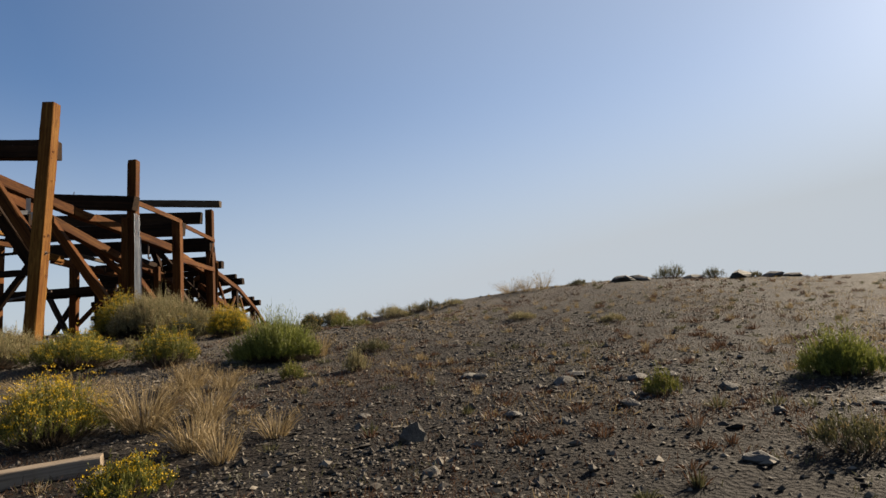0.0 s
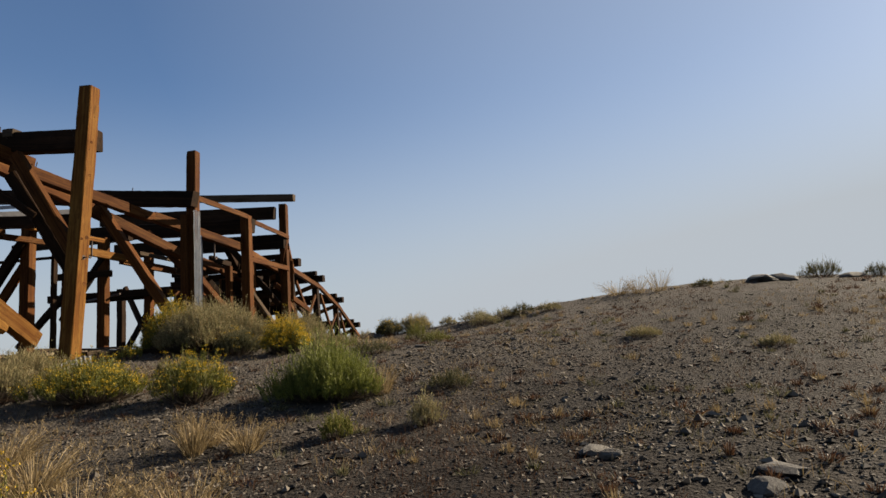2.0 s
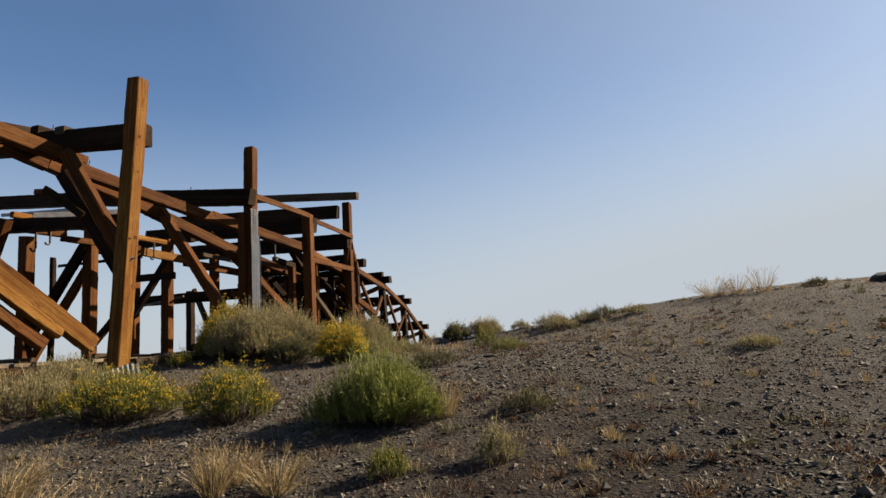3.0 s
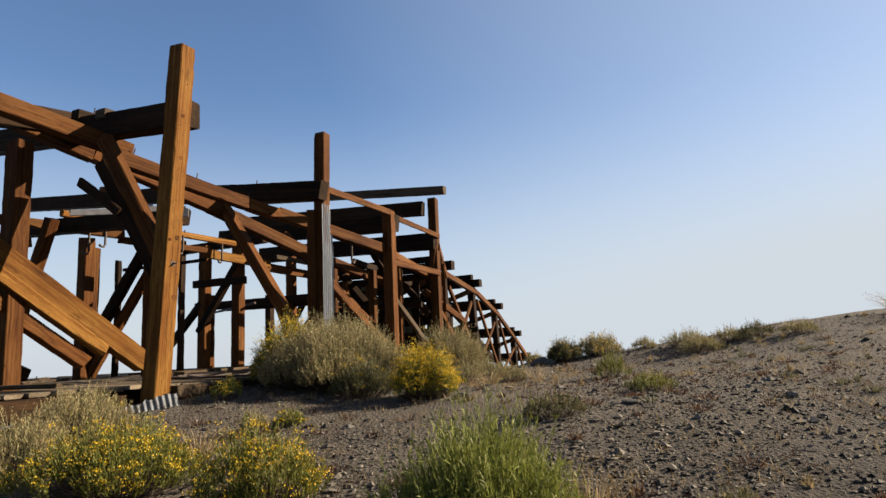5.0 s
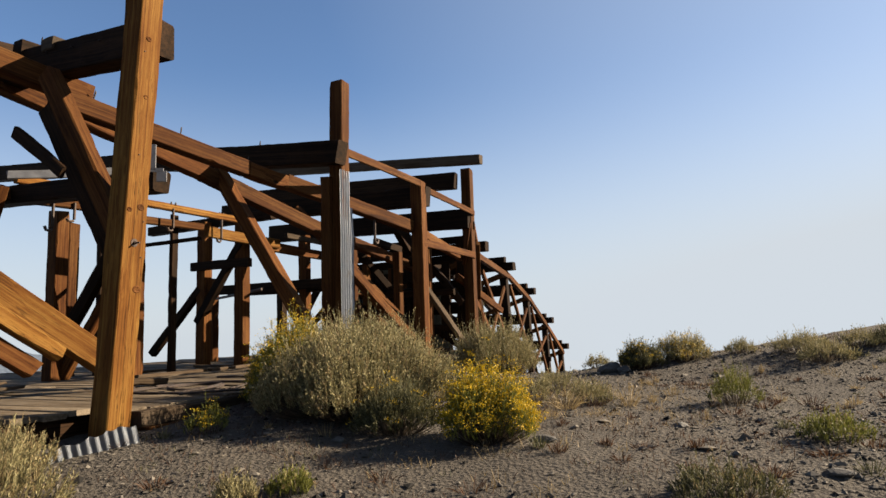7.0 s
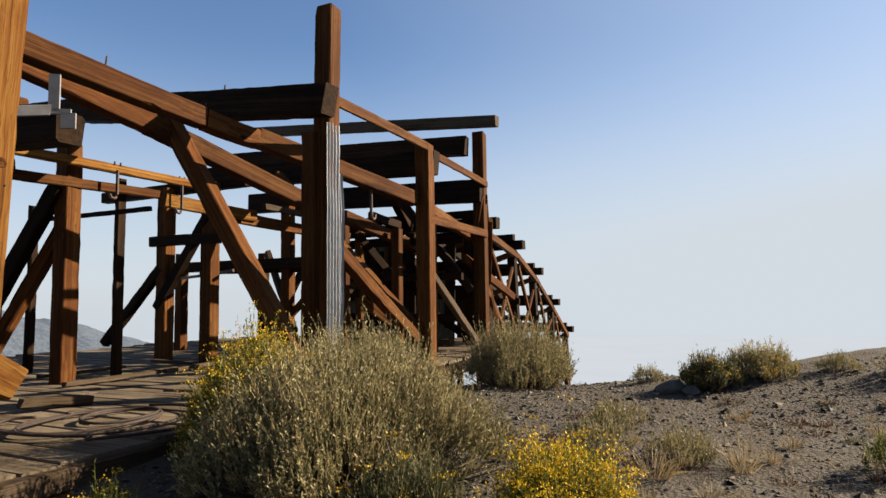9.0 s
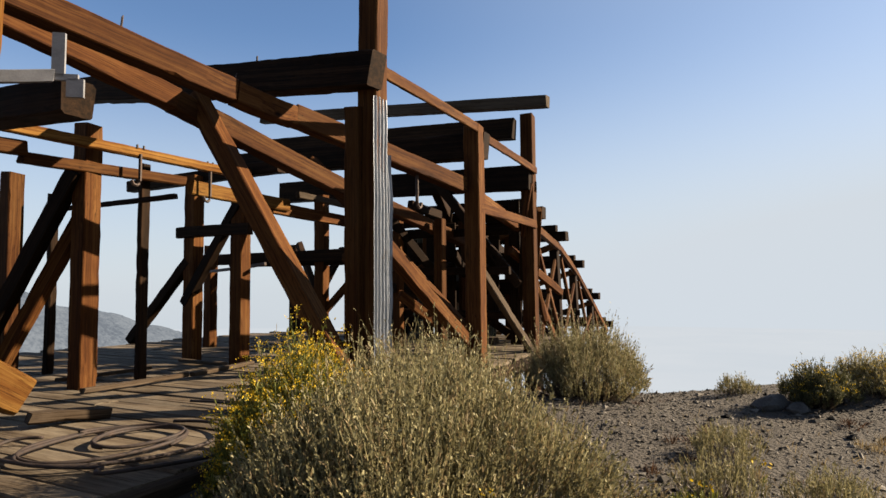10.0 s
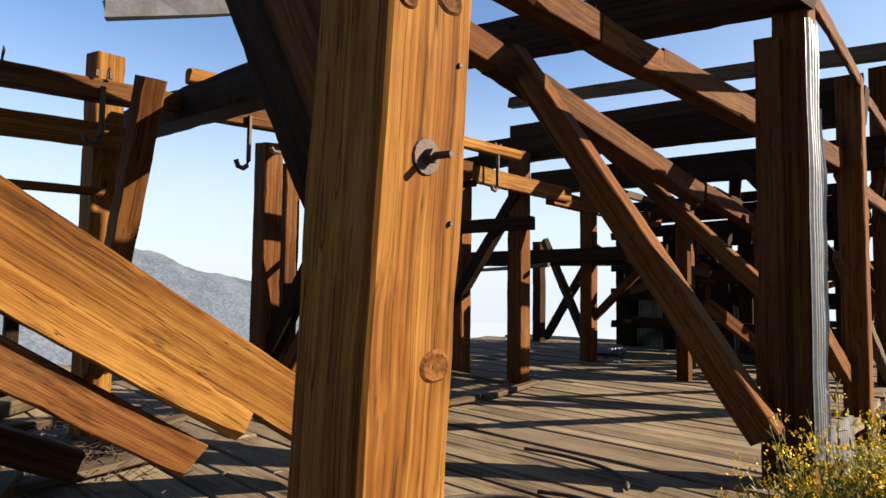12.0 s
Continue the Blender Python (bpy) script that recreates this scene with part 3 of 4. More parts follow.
# corrugated cladding on the second post
strip = corrugated(3.15, 0.25, 0.066, 0.013, 0.05, 0.01)
sub_part("cladding_strip", strip, GALVANISED, post_b, pose(-8.545, 16.34, 2.75, 0, 0, 92), "bent galvanised corrugated strip")
sub_part("cladding_strip", corrugated(2.55, 0.09, 0.066, 0.013, 0.03, 0.03), GALVANISED, post_b, pose(-8.55, 16.5, 2.75, 0, 0, 80))

# iron bracket and bar on the short cap
brk_owner = [o for o in trestle.children if o.name.startswith("cap_beam")][2]


def bracket():
    bm = bmesh.new()
    for sx, sz, px, pz in ((0.09, 0.34, 0, 0.17), (0.24, 0.05, 0.02, 0.0), (0.12, 0.14, 0.12, -0.08)):
        bmesh.ops.create_cube(bm, size=1, matrix=Matrix.Translation((px, 0, pz)) @ Matrix.Diagonal((sx, 0.03, sz, 1)))
    return bm


sub_part("bracket", bracket(), IRON_GREY, brk_owner, pose(-9.5, 13.46, 5.42, 0, 0, 40), "grey iron bracket")
bar = timber("bar", (-10.45, 12.25, 5.24), (-9.5, 13.42, 5.42), 0.03, 0.1, trestle, IRON_GREY, "pale bent metal bar", wear=0.012)

# blocks and stubs on the first cap
t_part("block", (-9.95, 12.5, 6.84), (-10.2, 12.52, 6.86), 0.2, 0.16, TIMBER_GREY)
t_part("block", (-10.7, 12.4, 6.9), (-10.7, 12.9, 6.9), 0.2, 0.3, TIMBER_DARK)
t_part("block", (-11.1, 11.4, 6.75), (-11.1, 12.8, 6.95), 0.24, 0.4, TIMBER_DARK)
t_part("spike", (-10.35, 12.5, 6.8), (-10.34, 12.5, 7.02), 0.015, 0.015, RUST)

# spikes left standing in the stringers and caps
for k in range(0, 7, 3):
    t_part("spike", (-9.9 + 0.02 * k, 12.9 + 0.42 * k, 6.2 - 0.043 * k), (-9.88 + 0.02 * k, 12.92 + 0.42 * k, 6.37 - 0.045 * k), 0.018, 0.018, RUST)
for k in range(1, 5, 3):
    t_part("spike", (-9.4 - 0.85 * k, 16.2, 6.4 + 0.105 * k), (-9.38 - 0.85 * k, 16.2, 6.52 + 0.105 * k), 0.02, 0.02, RUST)
for k in range(6):
    t_part("spike", (-12.68, 10.8 + 0.7 * k, 5.45 + 0.02 * k), (-12.66, 10.8 + 0.7 * k, 5.6 + 0.02 * k), 0.018, 0.018, RUST)

# ramp beams that slant down to the deck
t_part("ramp_beam", (-10.93, 7.9, 6.87), (-10.87, 14.0, 2.87), 0.24, 0.34, TIMBER_GOLD, "heavy golden beam slanting down to the deck")
t_part("ramp_beam", (-10.9, 7.9, 6.6), (-10.85, 13.2, 3.11), 0.2, 0.2, TIMBER_GOLD)
t_part("ramp_beam", (-11.0, 8.0, 6.2), (-10.98, 12.95, 2.92), 0.2, 0.22, TIMBER)
t_part("ramp_beam", (-12.1, 8.4, 4.8), (-11.9, 12.6, 2.75), 0.2, 0.2, TIMBER_DARK)
t_part("ramp_beam", (-10.95, 14.1, 2.66), (-10.75, 14.75, 2.62), 0.2, 0.1, TIMBER_GREY)

# ---- receding trestle bents ----
BENTS = [(-10.4, 25.6, 5.72, -1.0), (-11.25, 30.2, 5.52, -2.5), (-12.1, 35.0, 4.82, -5), (-12.45, 38.6, 3.53, -8), (-12.75, 42.1, 2.12, -10)]
bents = []
for i, (bx, by, top, low) in enumerate(BENTS):
    bent = tagged(empty("trestle_bent", (bx, by, low)), "dark timber trestle bent with crossed braces", "trestle", "receding trestle bents")
    for dx in (0.0, -2.4, -4.6):
        lean = 0.12 * (dx + 2.3)
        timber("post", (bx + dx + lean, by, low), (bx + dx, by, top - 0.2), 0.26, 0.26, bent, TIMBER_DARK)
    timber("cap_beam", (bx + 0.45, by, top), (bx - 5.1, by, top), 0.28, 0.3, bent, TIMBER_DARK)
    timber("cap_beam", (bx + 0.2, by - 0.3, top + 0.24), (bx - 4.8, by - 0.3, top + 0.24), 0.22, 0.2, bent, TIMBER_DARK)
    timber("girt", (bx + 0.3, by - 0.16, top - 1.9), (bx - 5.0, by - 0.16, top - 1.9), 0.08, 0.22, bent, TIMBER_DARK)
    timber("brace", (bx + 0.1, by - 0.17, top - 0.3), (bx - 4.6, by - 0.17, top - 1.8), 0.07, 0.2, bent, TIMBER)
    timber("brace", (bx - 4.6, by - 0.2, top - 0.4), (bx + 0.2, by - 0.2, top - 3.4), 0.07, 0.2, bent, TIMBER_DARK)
    bents.append(bent)
spans = [(-9.36, 23.0, 6.2, 0)] + BENTS
for i in range(len(spans) - 1):
    (xa, ya, ta, _), (xb, yb, tb, _) = spans[i], spans[i + 1]
    span = bents[i]
    timber("stringer", (xa + 0.1, ya, ta - 0.25), (xb + 0.15, yb, tb - 0.35), 0.14, 0.2, span, TIMBER)
    timber("stringer", (xa - 2.2, ya, ta - 0.1), (xb - 2.2, yb, tb - 0.05), 0.2, 0.3, span, TIMBER_DARK)
    timber("brace", (xa + 0.12, ya + 0.3, ta - 0.7), (xb + 0.18, yb - 0.2, tb - 3.0), 0.1, 0.16, span, TIMBER)
    timber("brace", (xa + 0.14, ya + 0.5, ta - 3.1), (xb + 0.16, yb - 0.4, tb - 0.8), 0.08, 0.14, span, TIMBER)
    timber("brace", (xa - 0.3, ya + 0.4, ta - 1.2), (xb - 0.2, yb - 0.3, tb - 3.6), 0.1, 0.14, span, TIMBER_DARK)

# ---- shed of corrugated iron at the back of the deck ----
shed = tagged(empty("machine_shed", (-13.6, 25.6, 2.5)), "dark shed of posts and corrugated iron on the deck", "shed")


def s_part(name, bm, mat, m, label=""):
    ob = finish(name, bm, mat, shed, label)
    ob.matrix_basis = Matrix.Translation(-shed.location) @ m
    return ob


IRON_DARK = plain("tarnished_corrugated_iron", (0.03, 0.037, 0.036), (0.08, 0.09, 0.087), 4, 0.6, 0.3, 0.2, 0.004, (0.09, 0.06, 0.04))
s_part("wall_panel", corrugated(2.0, 1.0), IRON_DARK, pose(-14.75, 25.75, 2.5, 0, 0, 5), "dull green-grey corrugated panel")
s_part("wall_panel", corrugated(2.9, 0.9), IRON_DARK, pose(-13.75, 25.9, 2.5, 0, 0, 3))
s_part("wall_panel", corrugated(2.4, 1.4), IRON_DARK, pose(-12.3, 26.2, 2.4, 0, 0, 10))
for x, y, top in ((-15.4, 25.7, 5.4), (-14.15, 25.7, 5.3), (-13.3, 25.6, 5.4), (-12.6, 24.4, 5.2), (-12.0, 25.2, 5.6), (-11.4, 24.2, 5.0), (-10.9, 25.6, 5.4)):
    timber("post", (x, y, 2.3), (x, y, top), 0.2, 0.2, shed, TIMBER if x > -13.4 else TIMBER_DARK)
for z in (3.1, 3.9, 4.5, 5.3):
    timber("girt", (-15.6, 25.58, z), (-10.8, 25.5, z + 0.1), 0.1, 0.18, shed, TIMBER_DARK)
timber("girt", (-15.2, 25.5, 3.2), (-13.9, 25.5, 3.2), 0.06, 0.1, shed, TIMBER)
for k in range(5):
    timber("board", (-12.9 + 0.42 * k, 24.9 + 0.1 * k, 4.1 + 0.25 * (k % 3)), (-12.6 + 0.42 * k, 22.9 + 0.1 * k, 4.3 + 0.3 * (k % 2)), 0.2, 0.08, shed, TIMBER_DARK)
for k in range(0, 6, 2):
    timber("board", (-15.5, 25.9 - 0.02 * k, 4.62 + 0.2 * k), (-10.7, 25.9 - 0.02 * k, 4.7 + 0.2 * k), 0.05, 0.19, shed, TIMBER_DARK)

# added boarded screen and tumbled timbers that darken the bays between the back bents
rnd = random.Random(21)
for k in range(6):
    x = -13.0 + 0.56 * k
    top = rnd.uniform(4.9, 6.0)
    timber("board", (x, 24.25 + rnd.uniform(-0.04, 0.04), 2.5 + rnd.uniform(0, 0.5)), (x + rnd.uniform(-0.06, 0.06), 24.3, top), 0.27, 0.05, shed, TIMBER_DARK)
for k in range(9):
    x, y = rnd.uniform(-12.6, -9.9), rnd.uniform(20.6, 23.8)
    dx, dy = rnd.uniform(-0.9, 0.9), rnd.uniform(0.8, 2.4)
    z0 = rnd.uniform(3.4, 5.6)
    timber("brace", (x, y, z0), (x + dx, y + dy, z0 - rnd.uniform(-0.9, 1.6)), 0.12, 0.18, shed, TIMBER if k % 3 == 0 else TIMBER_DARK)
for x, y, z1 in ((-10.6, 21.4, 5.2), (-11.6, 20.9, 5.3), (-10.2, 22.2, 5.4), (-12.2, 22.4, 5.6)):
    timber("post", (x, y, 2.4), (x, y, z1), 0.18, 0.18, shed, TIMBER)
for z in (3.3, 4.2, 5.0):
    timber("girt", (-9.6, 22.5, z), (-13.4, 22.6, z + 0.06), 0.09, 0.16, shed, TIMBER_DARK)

# ---- deck of planks ----
deck = tagged(empty("floor", (-13.5, 17, 2.5)), "weathered grey plank deck with cracks and gaps", "deck", kind="structure")


def deck_z(x, y):
    return 2.57 + 0.03 * noise.noise(Vector((x * 0.35, y * 0.35, 7.7))) + 0.05 * hump(x, y, -16.5, 24, 2.5, 2.5)


def plank_mesh(length, w):
    bm = timber_mesh(length, w, 0.06, 0.006, max(4, int(length / 0.7)), 0.008)
    return bm


y = 8.9
rnd = random.Random(5)
while y < 27.0:
    w = rnd.uniform(0.24, 0.3)
    x = -8.4 - 0.085 * (y - 12.3) + rnd.uniform(-0.03, 0.05) if y > 12.2 else -8.75 - 0.33 * (12.2 - y) + rnd.uniform(-0.1, 0.1)
    west_end = -19.2 + rnd.uniform(-0.3, 0.3)
    while x > west_end + 0.4:
        ln = min(rnd.uniform(2.8, 4.9), x - west_end)
        gap = rnd.uniform(0.008, 0.03)
        ya = y + w / 2
        skew = rnd.uniform(-0.012, 0.012)
        za, zb = deck_z(x, ya) + rnd.uniform(-0.012, 0.012), deck_z(x - ln, ya) + rnd.uniform(-0.012, 0.012)
        timber("plank", (x, ya, za - 0.03), (x - ln + 0.012, ya + skew, zb - 0.03), w - gap, 0.055, deck, DECKING, wear=0.004)
        x -= ln
    y += w
for bx in (-9.0, -11.2, -13.4, -15.6, -17.8, -19.0):
    timber("joist", (bx, 9.0 + 0.4 * max(0, -10 - bx) * 0, 2.36), (bx - 0.5, 27.0, 2.36), 0.2, 0.28, deck, TIMBER_DARK)
timber("edge_beam", (-8.36, 12.45, 2.46), (-8.72, 15.9, 2.46), 0.16, 0.16, deck, TIMBER_GREY)
timber("edge_beam", (-8.33, 12.5, 2.3), (-8.66, 15.9, 2.3), 0.2, 0.16, deck, TIMBER)


def loose(name, label, category, p0, p1, w, h, mat, group=""):
    ob = timber(name, p0, p1, w, h, None, mat)
    return tagged(ob, label, category, group)


# loose boards on the deck
for p0, p1, w, h in (
    ((-12.3, 15.45, 2.63), (-12.42, 17.05, 2.63), 0.1, 0.06),
    ((-12.35, 17.1, 2.63), (-12.7, 18.6, 2.63), 0.1, 0.06),
    ((-13.6, 15.9, 2.63), (-13.7, 17.4, 2.63), 0.1, 0.05),
    ((-13.9, 12.3, 2.66), (-14.1, 13.75, 2.64), 0.14, 0.08),
    ((-12.1, 12.1, 2.62), (-12.4, 13.6, 2.64), 0.22, 0.05),
    ((-11.6, 12.0, 2.65), (-12.35, 12.3, 2.65), 0.2, 0.09),
    ((-14.6, 12.4, 2.68), (-15.9, 13.5, 2.68), 0.26, 0.14),
    ((-12.9, 12.6, 2.63), (-13.4, 13.9, 2.66), 0.16, 0.04),
    ((-13.0, 18.3, 2.63), (-14.2, 18.4, 2.63), 0.12, 0.05),
    ((-9.6, 11.6, 2.62), (-11.2, 11.2, 2.62), 0.2, 0.06),
    ((-13.2, 24.5, 2.66), (-10.6, 24.0, 2.66), 0.2, 0.14),
):
    loose("loose_board", "loose weathered board lying on the plank deck", "board", p0, p1, w, h, TIMBER_GREY, "loose boards on the deck")

# torn mesh and straw-like debris among the boards
debris_bm = bmesh.new()
rnd = random.Random(9)
for k in range(900):
    cx, cy = rnd.gauss(-13.1, 0.55), rnd.gauss(12.95, 0.32)
    a, ln = rnd.uniform(0, math.pi), rnd.uniform(0.06, 0.25)
    d = Vector((math.cos(a), math.sin(a), rnd.uniform(-0.15, 0.25))) * ln
    c = Vector((cx, cy, 2.61 + rnd.random() ** 2 * 0.09))
    side = Vector((-d.y, d.x, 0)).normalized() * 0.006
    vs = [debris_bm.verts.new(q) for q in (c - d / 2 - side, c - d / 2 + side, c + d / 2 + side, c + d / 2 - side)]
    debris_bm.faces.new(vs)
tagged(finish("debris", debris_bm, TWIG), "dark splinters and torn mesh littering the deck", "debris", kind="stuff")

# wire rope coiled on the deck
def rope(label, at, loops):
    pts = []
    for cx, cy, rx, ry, a0, a1, n in loops:
        for k in range(n):
            a = a0 + (a1 - a0) * k / n
            wob = 1 + 0.05 * math.sin(3 * a + cx)
            px, py = at[0] + cx + rx * wob * math.cos(a), at[1] + cy + ry * wob * math.sin(a)
            pts.append((px, py, deck_z(px, py) + 0.035 + 0.012 * math.sin(2.3 * a + n)))
    ob = finish("wire_rope", tube(pts, 0.016, 6), CABLE, smooth=True)
    return tagged(ob, label, "cable", "ropes on the deck")


PI2 = 2 * math.pi
rope("rusty wire rope coiled in loose loops on the deck", (-9.6, 14.0), [(0, 0, 0.5, 0.62, 0.3, PI2 * 1.5, 80), (0.12, 0.1, 0.62, 0.78, PI2 * 0.5, PI2 * 1.35, 60)])
rope("rusty wire rope lying in a tight ring", (-9.55, 14.25), [(0, 0, 0.3, 0.36, 0, PI2 * 1.8, 80)])
rope("rusty wire rope trailing across the planks", (-9.7, 14.1), [(0.1, -0.5, 0.75, 0.3, 2.4, 5.4, 40), (0.9, 0.3, 0.3, 0.95, 4.2, 6.9, 40)])
rope("long bent rusty rod on the planks", (-9.8, 15.3), [(-0.5, -0.2, 0.9, 0.5, 0.3, 1.9, 24)])

# corrugated sheets lying about
sheet = finish("corrugated_sheet", corrugated(1.0, 0.9, 0.07, 0.014, 0.1, 0.06), GALVANISED)
sheet.matrix_basis = pose(-14.3, 22.8, 2.64, -88, 0, 20)
tagged(sheet, "blue-grey corrugated sheet lying on the deck", "metal sheet")
skirt = finish("corrugated_scrap", corrugated(0.25, 0.95, 0.075, 0.008, 0.1, 0.03), GALVANISED)
skirt.matrix_basis = pose(-8.14, 11.78, 2.15, 6, -14, 62)
tagged(skirt, "torn galvanised corrugated scrap at the post's foot", "metal sheet")
white = finish("corrugated_scrap", corrugated(0.5, 1.0, 0.075, 0.012, 0.05, 0.02), plain("whitened_iron", (0.22, 0.22, 0.225), (0.36, 0.36, 0.36), 5, 0.5, 0.2, 0.2, 0.004))
white.matrix_basis = pose(-8.8, 17.9, 2.3, 0, 0, 92)
tagged(white, "pale corrugated sheet standing behind the sagebrush", "metal sheet")


# ---- plants ----
def mesh_of(name, verts, faces, mat, parent=None, label=""):
    me = bpy.data.meshes.new(name)
    me.from_pydata(verts.tolist() if hasattr(verts, "tolist") else verts, [], faces)
    me.materials.append(mat)
    ob = new(name, me)
    if parent is not None:
        ob.parent = parent
    if label:
        ob["label"] = label
    return ob


def blades(base, tip, width, bend=0.0, rs=None):
    """Two-piece blades from base points to tip points, arrays of n x 3."""
    n = len(base)
    d = tip - base
    side = np.cross(d, rs.normal(size=(n, 3)))
    side /= np.linalg.norm(side, axis=1)[:, None] + 1e-9
    side *= np.asarray(width).reshape(-1, 1) / 2
    mid = base + d * 0.55 + np.array([0, 0, 1]) * (np.linalg.norm(d, axis=1) * bend)[:, None]
    v = np.stack([base - side * 0.7, base + side * 0.7, mid + side, mid - side, tip], 1).reshape(-1, 3)
    i = np.arange(n) * 5
    faces = [(a, a + 1, a + 2, a + 3) for a in i.tolist()] + [(a + 3, a + 2, a + 4) for a in i.tolist()]
    return v, faces


def stems_of(rs, n, r, h, spread=1.0, lumps=5, lift=0.0):
    """Stem feet and tips that fill an uneven dome."""
    a = rs.uniform(0, 2 * np.pi, n)
    u = np.sqrt(rs.uniform(0, 1, n))
    ph = rs.uniform(0, 2 * np.pi, 4)
    edge = 1 + 0.16 * np.sin(3 * a + ph[0]) + 0.12 * np.sin(lumps * a + ph[1]) + 0.07 * np.sin(9 * a + ph[2])
    rr = u * r * edge
    top = h * (1 - 0.75 * u ** 2.6) * rs.uniform(0.68, 1.08, n) * (1 + 0.12 * np.sin(2 * a + ph[3])) + lift
    tips = np.stack([rr * np.cos(a), rr * np.sin(a), top], 1)
    feet = np.stack([rr * np.cos(a) * 0.35, rr * np.sin(a) * 0.35, np.zeros(n)], 1) + rs.normal(size=(n, 3)) * [0.03, 0.03, 0]
    feet[:, 2] = -0.04
    return feet, tips


def shrub(name, label, x, y, r, h, leaf, seed, stems=500, leaves=22, leaf_len=0.035, leaf_w=0.006, flower=None, flower_share=0.0, shoot=0.45, dead=0.0, group="", spray=3):
    """A bush of woody stems, each ending in a few upright leafy shoots."""
    rs = np.random.RandomState(seed)
    thing = tagged(empty(name, (x, y, ground_z(x, y))), label, "shrub", group)
    feet, tips0 = stems_of(rs, stems, r, h)
    fork = feet + (tips0 - feet) * np.array([0.86, 0.86, 1 - shoot])
    v, f = blades(feet, fork, np.full(stems, 0.009), -0.05, rs)
    mesh_of("woody_base", v, f, TWIG, thing)["kind"] = "stuff"
    m = stems * spray
    foot = np.repeat(fork, spray, 0) + rs.normal(size=(m, 3)) * [0.012, 0.012, 0.01]
    lift = np.repeat(tips0[:, 2] - fork[:, 2], spray) * rs.uniform(0.55, 1.15, m) + 0.03
    out = np.repeat(tips0 - fork, spray, 0)
    out[:, 2] = 0
    tips = foot + out * 0.9 + rs.normal(size=(m, 3)) * (lift[:, None] * 0.2) + np.stack([np.zeros(m), np.zeros(m), lift], 1)
    v, f = blades(foot, tips, np.full(m, 0.005), 0.03, rs)
    mesh_of("shoot_growth", v, f, leaf, thing)["kind"] = "stuff"
    k = max(4, leaves)
    s = rs.uniform(0.05, 1.0, (m, k))
    p = (foot[:, None, :] + (tips - foot)[:, None, :] * s[..., None]).reshape(-1, 3)
    way = np.repeat((tips - foot) / (np.linalg.norm(tips - foot, axis=1)[:, None] + 1e-6), k, 0)
    way = way + rs.normal(size=way.shape) * 0.42
    way /= np.linalg.norm(way, axis=1)[:, None]
    ln = rs.uniform(0.5, 1.2, len(p)) * leaf_len
    dry = np.repeat(rs.uniform(size=m) < dead, k)
    v, f = blades(p[~dry], (p + way * ln[:, None])[~dry], np.full((~dry).sum(), leaf_w), 0.05, rs)
    mesh_of("foliage", v, f, leaf, thing)["kind"] = "stuff"
    if dry.any():
        v, f = blades(p[dry], (p + way * ln[:, None] * 1.3)[dry], np.full(dry.sum(), leaf_w * 0.6), 0.05, rs)
        mesh_of("dry_growth", v, f, STRAW, thing, "dry straw-coloured shoots")["kind"] = "stuff"
    if flower is not None:
        pick = tips[rs.uniform(size=m) < flower_share * 0.6]
        q = 12
        c = np.repeat(pick, q, 0) + rs.normal(size=(len(pick) * q, 3)) * [0.024, 0.024, 0.01]
        way = rs.normal(size=c.shape) + [0, 0, 1.2]
        way /= np.linalg.norm(way, axis=1)[:, None]
        v, f = blades(c, c + way * rs.uniform(0.008, 0.018, (len(c), 1)), np.full(len(c), 0.009), 0.0, rs)
        mesh_of("blossom", v, f, flower, thing, "bright yellow flower heads")["kind"] = "stuff"
    return thing


def tuft(x, y, r, h, mat, seed, n=160, width=0.005, label="clump of dry straw-coloured grass", name="grass_tuft", heads=0.0, group="grass clumps"):
    rs = np.random.RandomState(seed)
    thing = tagged(empty(name, (x, y, ground_z(x, y))), label, "grass", group)
    a, u = rs.uniform(0, 2 * np.pi, n), rs.uniform(0, 1, n) ** 0.7
    feet = np.stack([u * r * 0.4 * np.cos(a), u * r * 0.4 * np.sin(a), np.full(n, -0.02)], 1)
    hh = h * rs.uniform(0.35, 1.0, n)
    lean = rs.uniform(0.3, 1.1, n) * r
    tips = feet + np.stack([lean * np.cos(a), lean * np.sin(a), hh], 1) + rs.normal(size=(n, 3)) * 0.02
    v, f = blades(feet, tips, np.full(n, width), 0.12, rs)
    mesh_of("foliage", v, f, mat, thing)["kind"] = "stuff"
    if heads:
        pick = tips[hh > h * (1 - heads)]
        m = 7
        c = np.repeat(pick, m, 0) - np.array([0, 0, 1]) * rs.uniform(0, 0.07, (len(pick) * m, 1))
        v, f = blades(c, c + rs.normal(size=c.shape) * [0.01, 0.01, 0.012] + [0, 0, 0.014], np.full(len(c), 0.004), 0, rs)
        mesh_of("seed_growth", v, f, STRAW, thing)["kind"] = "stuff"
    return thing


